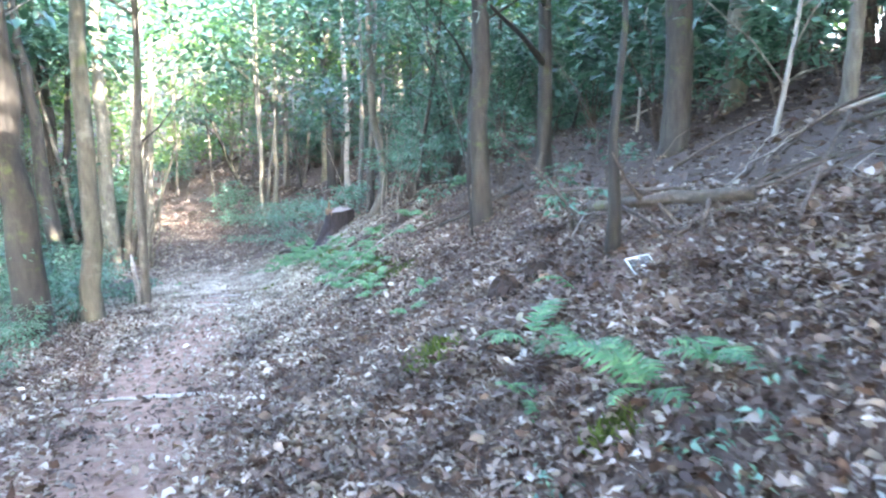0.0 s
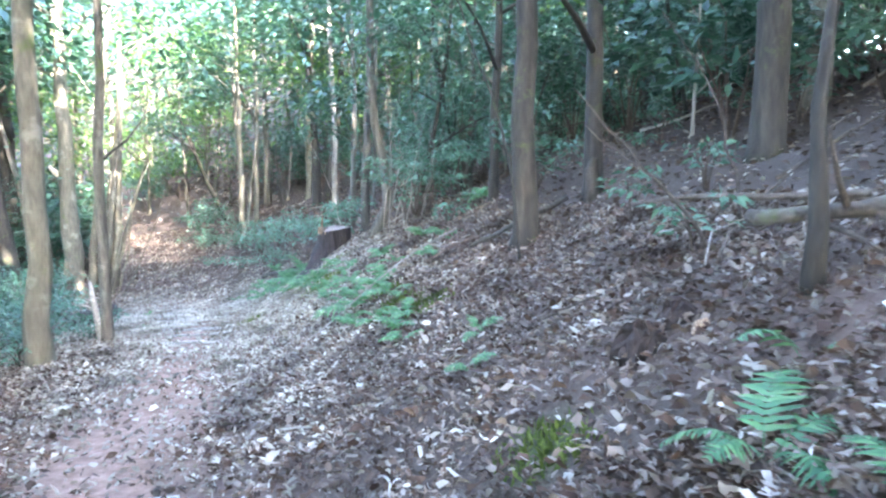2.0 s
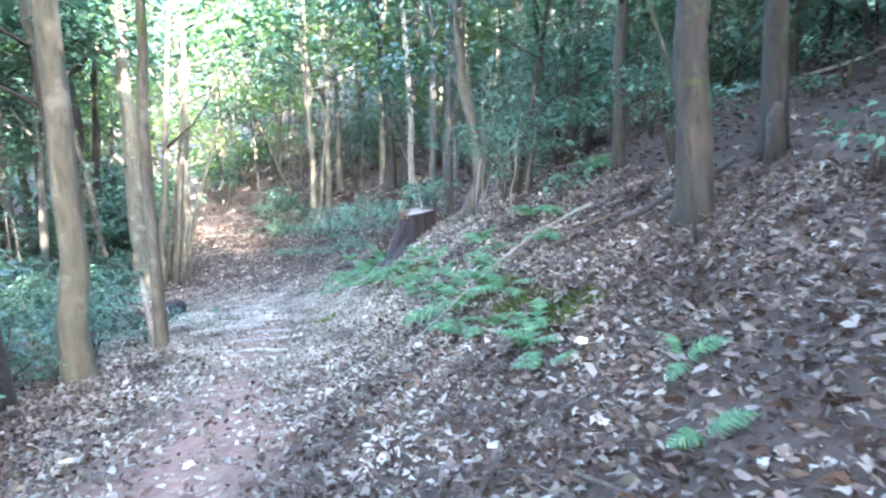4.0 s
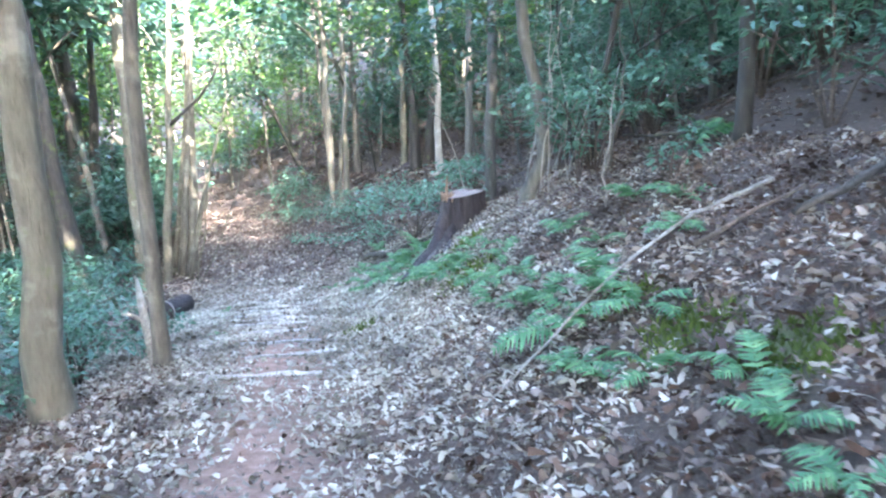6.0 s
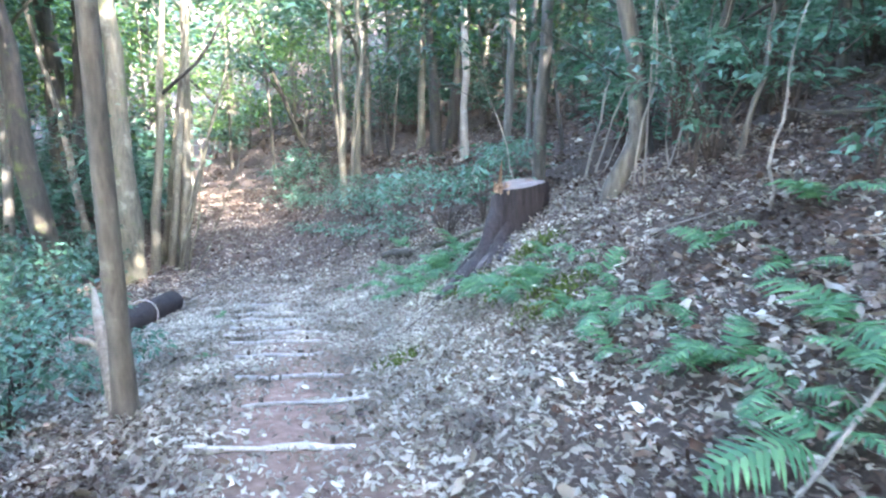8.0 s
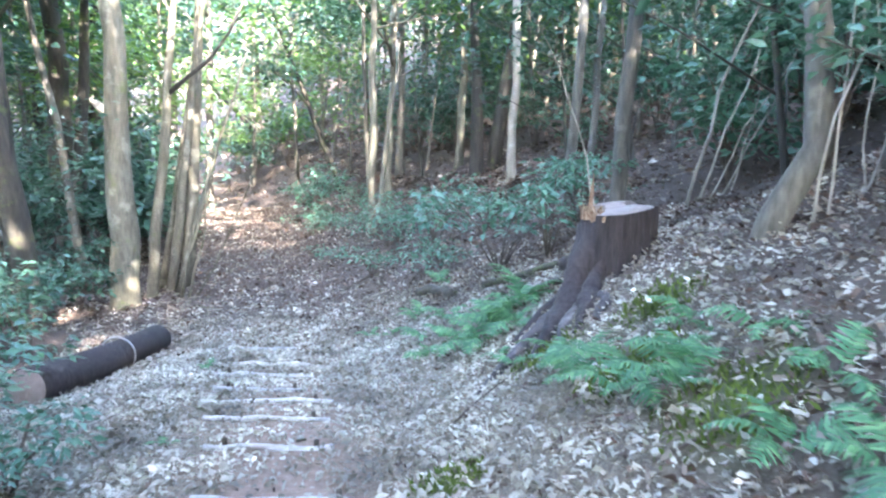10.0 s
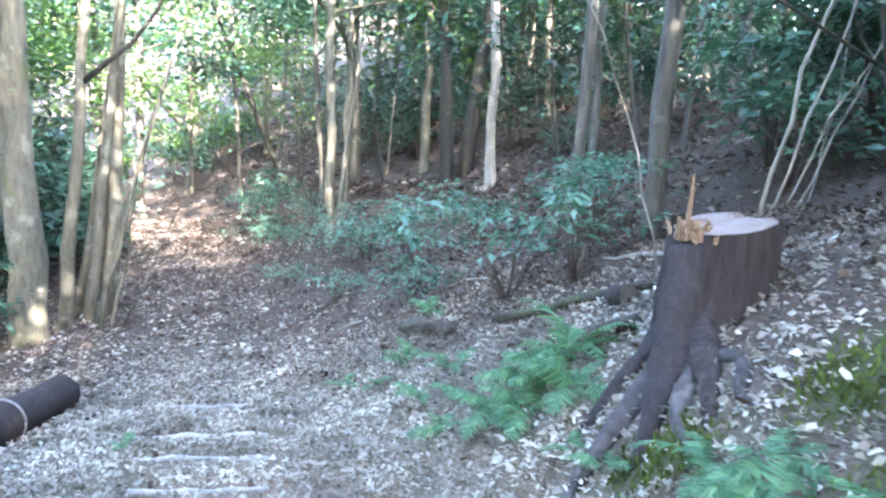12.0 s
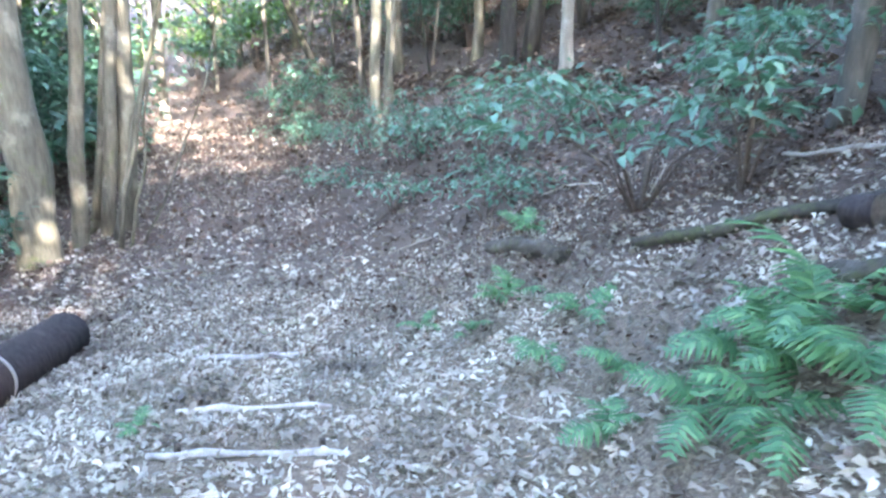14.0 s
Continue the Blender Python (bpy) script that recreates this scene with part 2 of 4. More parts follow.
def leaf_cloud(name, at, along, normal, length, width, material, fold=0.25, simple=False, litter=False):
    """Folded pointed leaves: four triangles each, or two for the far ones."""
    n = len(at)
    along = along / np.linalg.norm(along, axis=1)[:, None]
    across = np.cross(normal, along)
    across /= np.linalg.norm(across, axis=1)[:, None] + 1e-9
    up = np.cross(along, across)
    L, W = length[:, None], width[:, None]
    droop = fold * W
    if simple:
        v = np.stack([at, at + along * L * 0.45 - across * W * 0.6 + up * droop, at + along * L, at + along * L * 0.45 + across * W * 0.6 + up * droop], 1)
        faces = (np.arange(n)[:, None, None] * 4 + np.array([[0, 1, 2], [0, 2, 3]])).reshape(-1, 3)
        return fast_mesh(name, v.reshape(-1, 3), faces, material)
    if litter:
        rough = np.random.default_rng(n)
        curl = rough.normal(0.12, 0.16, (n, 1)) * L
        droop = W * rough.uniform(-0.3, 0.75, (n, 1))
        side = across * W * 0.5
        v = np.stack([at, at + along * L * 0.28 + side * 0.85 + up * (droop + curl * 0.5), at + along * L * 0.68 + side * 0.8 + up * (droop + curl), at + along * L + up * curl * 0.4,
                      at + along * L * 0.68 - side * 0.8 + up * (curl - 0.4 * droop), at + along * L * 0.28 - side * 0.85 + up * (curl * 0.5 - 0.4 * droop)], 1)
        v += rough.normal(0, 0.075, v.shape) * L[:, None]
        faces = (np.arange(n)[:, None, None] * 6 + np.array([[0, 5, 1], [1, 5, 4], [1, 4, 2], [2, 4, 3]])).reshape(-1, 3)
        return fast_mesh(name, v.reshape(-1, 3), faces, material)
    v = np.stack([at, at + along * L * 0.45, at + along * L - up * droop * 0.8, at + along * L * 0.4 + across * W * 0.5 + up * droop, at + along * L * 0.4 - across * W * 0.5 + up * droop], 1)
    f = np.array([[0, 4, 1], [0, 1, 3], [1, 4, 2], [1, 2, 3]])
    faces = (np.arange(n)[:, None, None] * 5 + f).reshape(-1, 3)
    return fast_mesh(name, v.reshape(-1, 3), faces, material)


def sprays(name, centres, spread, count, size, material, seed, flat=0.45, slim=0.42):
    """Leaves on sprays round the given centres."""
    rng = np.random.default_rng(seed)
    c = np.asarray(centres, float)
    pick = rng.integers(0, len(c), count)
    off = rng.normal(0, 1, (count, 3)) * np.array([1, 1, flat]) * np.asarray(spread)
    at = c[pick] + off
    along = off * np.array([1, 1, 0.3]) + rng.normal(0, 0.35, (count, 3)) * np.asarray(spread)
    along[:, 2] -= 0.15 * np.abs(along[:, :2]).sum(1)
    normal = rng.normal(0, 0.45, (count, 3)) + np.array([0, 0, 1.0])
    length = size * rng.uniform(0.6, 1.35, count)
    return leaf_cloud(name, at, along, normal, length, length * slim, material, simple=size > 0.135)


def bent(x0, y0, z0, h, lean, bend, n=9, wob=0.03, seed=0):
    """Points of a trunk from its foot upwards: lean in metres a metre, bend as a bow to the side."""
    rng = random.Random(seed)
    pts = []
    for i in range(n):
        u = i / (n - 1)
        s = math.sin(math.pi * u)
        w = wob * (0 if i == 0 else 1)
        pts.append((x0 + lean[0] * h * u + bend[0] * s + rng.uniform(-w, w), y0 + lean[1] * h * u + bend[1] * s + rng.uniform(-w, w), z0 + h * u))
    return pts


def along_points(pts, u):
    k = min(int(u * (len(pts) - 1)), len(pts) - 2)
    w = u * (len(pts) - 1) - k
    return Vector(pts[k]).lerp(Vector(pts[k + 1]), w)


def tree(x, y, r, h, lean=(0, 0), bend=(0, 0), material=BARK_GREY, label="", seed=0, crown=1250, leaf=LEAF, limbs=8, low=0.5, spread=2.3, leaf_size=0.3, group="trees by the trail", sides=14, name="tree", category="tree", extra_stems=(), kink=0.0):
    """A tree with trunk, limbs and a crown of leaf sprays."""
    rng = random.Random(seed)
    t = thing(name, pose(x, y, gz(x, y) - 0.06), label, category, group)
    n = max(8, int(h * 1.6))
    pts = bent(0, 0, -0.1, h, lean, bend, n, 0.02 + 0.15 * r, seed)
    rad = [r * (1 - 0.72 * (i / (n - 1)) ** 0.9) for i in range(n)]
    pts.insert(1, tuple(Vector(pts[0]).lerp(Vector(pts[1]), 0.35)))
    rad.insert(1, r * 1.06)
    rad[0] = r * 1.55
    for i, w in ((2, 1.0), (3, 0.75), (4, 0.15)):
        pts[i] = (pts[i][0] + w * kink, pts[i][1], pts[i][2])
    part("trunk", Shape().tube(pts, rad, sides, 0.05, seed), material, t)
    for st in extra_stems:
        part("trunk", Shape().tube(bent(st[0], st[1], -0.1, st[2], st[3:5], (rng.uniform(-0.1, 0.1), 0.05), 9, 0.03, seed + 7), [st[5] * (1.2 - 0.8 * i / 8) for i in range(9)], 9, 0.04, seed), material, t)
    tips = [along_points(pts, 0.97)]
    for k in range(limbs):
        u = low + (0.95 - low) * (k + rng.random() * 0.6) / max(1, limbs)
        p = along_points(pts, min(u, 0.97))
        a = rng.uniform(0, 6.28)
        L = spread * rng.uniform(0.7, 1.3) * (1.25 - u) * 1.9
        d = Vector((math.cos(a), math.sin(a), rng.uniform(0.25, 0.75)))
        q = [p, p + d * L * 0.35 + Vector((0, 0, 0.05)), p + d * L * 0.7 + Vector((rng.uniform(-0.1, 0.1), rng.uniform(-0.1, 0.1), 0)), p + d * L]
        rr = max(0.012, r * (1 - 0.75 * u) * 0.5)
        part("limb", Shape().tube(q, [rr, rr * 0.75, rr * 0.5, rr * 0.2], 6, 0.03, seed + k), material, t)
        tips += [q[2], q[3], q[3] + Vector((rng.uniform(-0.5, 0.5), rng.uniform(-0.5, 0.5), rng.uniform(-0.2, 0.3))) * spread]
    if crown:
        part("crown", sprays("crown", [tuple(p) for p in tips], 0.38 * spread, crown, leaf_size, leaf, seed), leaf, t, "dense evergreen leaves" if leaf is LEAF else "light green leaves")
    return t


def shrub(x, y, h, w, leaves, size, label, seed, material=LEAF_SHRUB, group="undergrowth", stems=5, flat=0.25, lift=0.35, name="shrub"):
    rng = random.Random(seed)
    t = thing(name, pose(x, y, gz(x, y) - 0.03), label, "shrub", group)
    tips = []
    for k in range(stems):
        a = 6.28 * k / stems + rng.uniform(-0.5, 0.5)
        reach, top = w * rng.uniform(0.3, 1.0), h * rng.uniform(0.55, 1.0)
        q = [Vector((0, 0, -0.05)), Vector((0.25 * reach * math.cos(a), 0.25 * reach * math.sin(a), top * 0.5)), Vector((0.65 * reach * math.cos(a + 0.2), 0.65 * reach * math.sin(a + 0.2), top * 0.85)), Vector((reach * math.cos(a), reach * math.sin(a), top))]
        part("stem", Shape().tube(q, [0.014, 0.011, 0.008, 0.004], 5, 0, seed), BROWN_STICK, t)
        for u in (0.45, 0.65, 0.8, 0.95, 1.0):
            p = along_points(q, min(u, 0.99))
            if p.z > lift * h * 0.5:
                tips.append(tuple(p + Vector((rng.uniform(-0.25, 0.25) * w, rng.uniform(-0.25, 0.25) * w, rng.uniform(-0.08, 0.08) * h))))
    part("foliage", sprays("foliage", tips, 0.16 * w, leaves, size, material, seed, flat), material, t)
    return t


# ---- ground ----
gx = np.concatenate([-12 - np.geomspace(0.3, 190, 34)[::-1], np.arange(-12, 5.01, 0.125), 5 + np.geomspace(0.3, 190, 34)])
gy = np.concatenate([-1.5 - np.geomspace(0.3, 150, 30)[::-1], np.arange(-1.5, 24.01, 0.125), 24 + np.geomspace(0.3, 240, 44)])
XX, YY = np.meshgrid(gx, gy)
ZZ = ground(XX, YY)
nx, ny = len(gx), len(gy)
idx = np.arange(nx * ny).reshape(ny, nx)
quads = np.stack([idx[:-1, :-1], idx[:-1, 1:], idx[1:, 1:], idx[1:, :-1]], -1).reshape(-1, 4)
tris = np.concatenate([quads[:, [0, 1, 2]], quads[:, [0, 2, 3]]])
ground_mesh = fast_mesh("ground", np.stack([XX, YY, ZZ], -1).reshape(-1, 3), tris, SOIL)
ground_mesh.polygons.foreach_set("use_smooth", [True] * len(ground_mesh.polygons))


def worn_at(x, y):
    d = aside(x, y)
    patch = 0.5 + 0.5 * np.sin(1.9 * y + 0.8 * np.sin(2.3 * x)) * np.sin(2.7 * x + 1.1 * y)
    tread = np.exp(-((d - np.interp(y, [5, 9], [0.02, 0.2])) / np.interp(y, [5, 9], [0.66, 0.46])) ** 2) * np.clip((15 - y) / 4, 0, 1) ** 0.7
    bank = np.exp(-((d - 3.0) / 0.8) ** 2) * np.clip((7 - y) / 2, 0, 1) * 0.4 + np.exp(-((x + 2.7) ** 2 + (y - 10.6) ** 2) / 0.08) + np.exp(-((x + 2.9) ** 2 + (y - 9.6) ** 2) / 0.05)
    return np.clip(tread * (0.78 + 0.45 * patch) + bank * patch, 0, 1)


def mossy_at(x, y):
    out = np.zeros_like(x)
    for mx, my, mr in MOSSY:
        rough = 1 + 0.35 * np.sin(9 * x + 4 * y) * np.sin(8 * y - 3 * x)
        out = np.maximum(out, np.clip(1.5 - 1.5 * np.hypot(x - mx, y - my) / (mr * rough), 0, 1))
    return out


def pale_floor_at(x, y):
    """How far the ground colour is paled to brighten the trail."""
    wide = np.interp(y, [9, 12, 15, 18], [1.0, 2.2, 2.2, 1.7])
    return np.exp(-((aside(x, y) - 0.3) / wide) ** 4) * np.clip((y - 8.5) / 3, 0, 1) * np.clip((19.5 - y) / 4, 0, 1) * 0.75


for key, values in (("worn", worn_at(XX, YY)), ("pale_floor", pale_floor_at(XX, YY)), ("mossy", 0.85 * mossy_at(XX, YY))):
    ground_mesh.attributes.new(key, "FLOAT", "POINT").data.foreach_set("value", values.astype(np.float32).ravel())
tagged(new("ground", ground_mesh), "sloping forest floor of reddish soil and leaf duff", "ground", kind="structure")

# fallen leaves over the whole floor, thinner on the trodden middle
rng = np.random.default_rng(11)
sx, sy = [], []
for n, y0, y1, d0, d1 in ((106000, -0.2, 9, -2.3, 4.6), (112000, 9, 18, -3.0, 4.6), (38000, 18, 30, -4, 5.5), (7000, 30, 46, -8, 9), (30000, 0.2, 4, 0.4, 4.6), (9000, 26, 46, 4.5, 17), (20000, 1, 26, 4.6, 10.5), (8000, 2, 26, -9, -3), (12000, -1, 12, -9, -2.3), (12000, -11, -0.2, -7, 9)):
    y = rng.uniform(y0, y1, n)
    sx.append(np.interp(y, CY, CX) + rng.uniform(d0, d1, n))
    sy.append(y)
sx, sy = np.concatenate(sx), np.concatenate(sy)
clump = 0.5 + 0.5 * np.sin(3.1 * sx + 2.0 * np.sin(1.7 * sy)) * np.sin(2.6 * sy - 1.2 * sx)
for px, py, pw in STEPS:
    near = (np.abs(sy - py - 0.16 * (sx - px)) < 0.085) & (np.abs(sx - px) < 0.55 * pw)
    clump = np.where(near, -1.3, clump)
keep = rng.random(len(sx)) < (1 - 0.84 * worn_at(sx, sy)) * (1 - 0.8 * mossy_at(sx, sy)) * (0.62 + 0.38 * clump)
sx, sy = sx[keep], sy[keep]
n = len(sx)
size = rng.choice([0.03, 0.044, 0.056, 0.068, 0.085], n, p=[0.18, 0.25, 0.3, 0.19, 0.08]) * rng.uniform(0.85, 1.15, n) * np.interp(sy, [10, 13, 18, 18.1], [1, 0.85, 0.85, 1.3]) * np.where(sy > 30, 1.7, 1) * np.where(aside(sx, sy) > 4.6, 1.5, 1)
yaw = rng.uniform(0, 6.283, n)
along = np.stack([np.cos(yaw), np.sin(yaw), rng.normal(0, 0.28, n)], 1)
normal = rng.normal(0, 0.55, (n, 3)) + np.array([0, 0, 1.0])
at = np.stack([sx, sy, ground(sx, sy) + rng.uniform(0.002, 0.03, n) + 0.12 * size], 1)
wide = size * rng.uniform(0.22, 0.44, n)
# Bleached leaves by zone; their spread also brightens the trail and stump bank.
pale_mix = (rng.random(n) < 1 / (1 + np.exp((aside(sx, sy) - np.interp(sy, [4, 8, 11, 13, 15.5, 18], [0.6, 1.6, 2.2, 3.3, 3.3, 1.7])) * 1.8))) & (rng.random(n) < np.clip((sy - 3) / 7, 0.25, 1) * np.interp(sy, [16, 20], [1, 0.3]) * (1 - np.interp(sy, [9, 12], [0.75, 0]) / (1 + np.exp((aside(sx, sy) + 0.75) * 4))))
far = (sy > 18) | (sy < -0.2) | (aside(sx, sy) > 4.6) | (aside(sx, sy) < -3.2)
for mask, mat, words in ((pale_mix & ~far, LITTER_PALE, "bleached pale fallen leaves covering the trail"), (~pale_mix & ~far, LITTER, "dry brown fallen leaves covering the forest floor"),
                         (pale_mix & far, LITTER_PALE, "bleached fallen leaves far along the trail"), (~pale_mix & far, LITTER, "dry brown fallen leaves deeper in the forest")):
    near_by = not bool((mask & far).any())
    tagged(new("leaf_litter", leaf_cloud("leaf_litter", at[mask], along[mask], normal[mask], size[mask], wide[mask] * (1 if near_by else 1.2), mat, 0.35, simple=not near_by, litter=near_by)), words, "fallen leaves", kind="stuff")

# moss tufts
pts = []
for mx, my, mr in MOSSY:
    k = int(3000 * mr * mr) + 120
    a, r = rng.uniform(0, 6.283, k), mr * np.sqrt(rng.random(k)) * rng.uniform(0.6, 1.1, k)
    pts.append(np.stack([mx + r * np.cos(a), my + r * np.sin(a)], 1))
pts = np.concatenate(pts)
k = len(pts)
at = np.column_stack([pts, ground(pts[:, 0], pts[:, 1])])
along = rng.normal(0, 0.5, (k, 3)) + np.array([0, 0, 0.9])
size = rng.uniform(0.03, 0.075, k)
tagged(new("moss", leaf_cloud("moss", at, along, rng.normal(0, 1, (k, 3)), size, size * 0.3, MOSS)), "yellow-green moss growing on the bank", "moss", kind="stuff")


# ---- trail steps ----
def step_log(x, y, w, seed):
    r = random.Random(seed)
    t = thing("trail_step", pose(x, y, gz(x, y), 0, 0, 9 + r.uniform(-3, 3)), "bleached half-buried wooden step edge across the trail", "step", "steps of the trail")
    pts = [(-w / 2 + w * i / 7, r.uniform(-0.012, 0.012), (0.017 if y > 6 else 0.012) + r.uniform(-0.014, 0.010)) for i in range(8)]
    part("log", Shape().tube(pts, [(0.021 if y > 6 else 0.013) * r.uniform(0.6, 1.2) for _ in pts], 9, 0.1, seed), STEP_WOOD, t)
    for s in (-0.36, 0.36):
        part("peg", Shape().tube([(s * w, 0.05, -0.1), (s * w, 0.05, 0.05)], [0.018, 0.016], 7), BROWN_STICK, t, "dark wooden peg")


for k, (x, y, w) in enumerate(STEPS):
    step_log(x, y, w, k)

# ---- trees that stand by the trail ----
# Crowns above the view are sized to block or let through light.
tree(-5.42, 8.75, 0.24, 12, (-0.045, 0), (0, 0), BARK_DARK, "stout dark-barked tree beside the trail", 1, 2600, low=0.55)
tree(-5.08, 9.6, 0.15, 11, (0.015, 0), (0.05, 0), BARK_TAN, "straight tan-barked tree beside the trail", 2, 1700, low=0.6)
tree(-4.9, 10.9, 0.085, 8, (0.05, 0), (-0.08, 0), BARK_GREY, "slim grey tree at the trail edge", 3, 700, limbs=6, low=0.62, spread=1.8)
tree(0.5, 8.45, 0.13, 11, (-0.03, 0), (0, 0), BARK_DARK, "straight dark-barked tree with mossy foot on the bank", 4, 2600, spread=3.1)
tree(2.7, 8.05, 0.17, 12, (0, 0), (0, 0), BARK_DARK, "thick dark mossy tree high on the bank", 5, 2400, spread=3.1)
tree(-1.83, 16.9, 0.098, 11, (0.03, 0), (0.05, 0), BARK_GREY, "tall straight grey tree behind the stump", 6, 1200, low=0.5)
tree(-1.34, 13.25, 0.09, 9, (-0.04, 0), (0.12, 0), BARK_GREY, "bent grey tree with a knot on the bank", 7, 260, kink=0.2, low=0.6)
tree(-3.15, 22.6, 0.10, 10, (-0.02, 0), (0.05, 0), BARK_PALE, "slim pale-barked tree below the bank", 8, 600)
tree(-6.0, 22.6, 0.10, 9, (0.0, 0), (0, 0), BARK_TAN, "slim forked tan tree beside the trail", 9, 600, extra_stems=[(0.05, 0, 4, 0.12, 0, 0.06)])
stubbed = tree(-9.72, 19.6, 0.25, 12, (0.008, 0), (0, 0), BARK_TAN, "smooth tan tree with a broken branch stub", 10, 700)
part("branch_stub", Shape().tube([(-0.12, 0, 3.35), (-0.26, -0.04, 3.5), (-0.36, -0.06, 3.62)], [0.075, 0.06, 0.045], 8, 0.08, 2), BARK_PALE, stubbed, "pale broken branch stub")
leaning = tree(-9.65, 20.3, 0.11, 9, (0.13, 0), (0, 0), BARK_TAN, "clump of leaning tan stems beside the trail", 12, 400, low=0.6, extra_stems=[(0.25, 0.2, 6, 0.16, 0, 0.09), (0.45, 0.4, 7, 0.09, 0, 0.12), (-0.1, 0.5, 6, 0.19, 0, 0.08), (0.5, -0.1, 4.5, 0.34, 0, 0.045)])
part("limb", Shape().tube([(0.48, 0, 3.7), (0.8, 0.0, 3.95), (1.25, 0.05, 4.3), (1.6, 0.1, 4.75), (1.9, 0.1, 5.3)], [0.05, 0.042, 0.036, 0.028, 0.02], 7, 0.05, 4), BARK_DARK, leaning, "dark arching limb")
tree(-8.3, 29.0, 0.11, 6, (-0.4, 0), (0, 0), BARK_DARK, "slanting dark tree leaning over the trail", 13, 1000, limbs=4, spread=1.2, leaf_size=0.2)
tree(-15.5, 40, 0.28, 10, (0.0, 0), (0, 0), BARK_DARK, "dark tree where the trail turns", 14, 2000, leaf=LEAF_LIGHT, low=0.2, limbs=9, spread=1.6, leaf_size=0.24)
tree(-4.0, 24.5, 0.15, 10, (-0.04, 0), (0, 0), BARK_DARK, "dark twin-stemmed tree below the bank", 15, extra_stems=[(0.35, 0, 8, 0.09, 0, 0.14)])
tree(-10.4, 18.2, 0.24, 10, (-0.08, 0), (0, 0), BARK_DARK, "dark leaning tree below the trail", 16)
tree(-13.0, 22.8, 0.3, 12, (-0.02, 0), (0.05, 0), BARK_DARK, "dark forked tree below the trail", 17, extra_stems=[(0.1, 0, 7, 0.1, 0, 0.16)])
tree(1.4, 9.35, 0.11, 9, (-0.02, 0), (0, 0), BARK_DARK, "dark leafy tree on the bank with rotten foot", 18, 900, low=0.24, limbs=10, spread=1.15, leaf_size=0.13)
tree(3.9, 6.7, 0.08, 8, (0.02, 0), (0, 0), BARK_GREY, "slim grey tree high on the bank", 19, 800)
tree(3.9, 9.35, 0.15, 10, (0.01, 0), (0.03, 0), BARK_TAN, "pale tan tree high on the bank", 20, 1400, low=0.6)
tree(-11.2, 20.7, 0.1, 9, (-0.2, 0), (0.3, 0), BARK_GREY, "slim curved grey tree below the trail", 27, 500, low=0.65, limbs=5)
tree(0.44, 11.2, 0.07, 8, (0.02, 0), (0, 0), BARK_DARK, "slim dark tree on the bank", 21, 350, low=0.3, spread=1.2, leaf_size=0.2)
tree(-0.62, 13.43, 0.05, 6, (0.10, 0), (0.2, 0), BARK_DARK, "thin dark leaning sapling with glossy leaves", 22, 1500, LEAF_SHRUB, low=0.2, limbs=9, spread=1.3, leaf_size=0.13, name="sapling", category="sapling")
tree(0.3, 14.1, 0.055, 7, (0.02, 0), (0.05, 0), BARK_GREY, "thin grey sapling with glossy leaves on the bank", 23, 1500, LEAF_SHRUB, low=0.15, limbs=11, spread=1.4, leaf_size=0.13, name="sapling", category="sapling")
tree(1.2, 14.5, 0.06, 7, (-0.03, 0), (0.05, 0), BARK_GREY, "thin grey sapling on the bank", 26, 1100, low=0.15, limbs=10, spread=1.3, leaf_size=0.14, name="sapling", category="sapling")
tree(-2.3, 18.6, 0.08, 8, (-0.03, 0), (0.25, 0), BARK_GREY, "curved grey tree behind the stump", 24, 800)
tree(-1.9, 20.2, 0.065, 8, (0.02, 0), (0.1, 0), BARK_GREY, "slim grey tree behind the stump", 25, 800)

# Added trees: low crowns shade the far trail, leaves give the bright foliage.
tree(-10.0, 29.7, 0.07, 8, (-0.03, 0), (0, 0), BARK_GREY, "added slim tree with sunlit light green leaves that shades the trail", 28, 2000, LEAF_LIGHT, limbs=9, low=0.3, spread=1.7, leaf_size=0.16)
tree(-13.9, 28.4, 0.08, 9, (0.03, 0), (0, 0), BARK_TAN, "added tan tree with sunlit light green leaves that shades the trail", 29, 2200, LEAF_LIGHT, limbs=10, low=0.28, spread=1.7, leaf_size=0.16)

# ---- stump ----
SX, SYY = -2.17, 14.15
stump = thing("tree_stump", pose(SX, SYY, gz(SX, SYY)), "sawn dark tree stump with splintered edge and bare roots", "tree stump")
lobes = [(3.75, 0.16), (4.75, 0.10), (2.75, 0.12), (5.5, 0.14), (1.0, 0.1), (0.1, 0.12)]
sh, seg, rows = Shape(), 72, [0.44, 0.43, 0.36, 0.28, 0.14, 0.0, -0.14, -0.28, -0.42, -0.6]
for i, h in enumerate(rows):
    low = max(0.0, (0.42 - h) / 0.9)
    for k in range(seg):
        a = 2 * math.pi * k / seg
        r = 0.262 + 0.02 * math.sin(3 * a + 1) + 0.014 * math.sin(11 * a + 3 * h + math.sin(3 * a)) + 0.010 * math.sin(23 * a + 5 * h) + 0.008 * math.sin(37 * a - 9 * h) + 0.012 * math.sin(5 * a + 13 * h) * math.sin(9 * h + 2)
        for ang, amp in lobes:
            gap = math.atan2(math.sin(a - ang), math.cos(a - ang))
            r += amp * low ** 1.3 * math.exp(-(gap / 0.32) ** 2)
        r += 0.02 * low
        tilt = 0.035 * math.cos(a - 0.2) if i < 2 else 0.02 * math.cos(a - 0.2) * (h > 0.2)
        sh.v.append(Vector((r * math.cos(a) * (0.985 if i == 0 else 1), r * math.sin(a) * (0.985 if i == 0 else 1), h + tilt)))
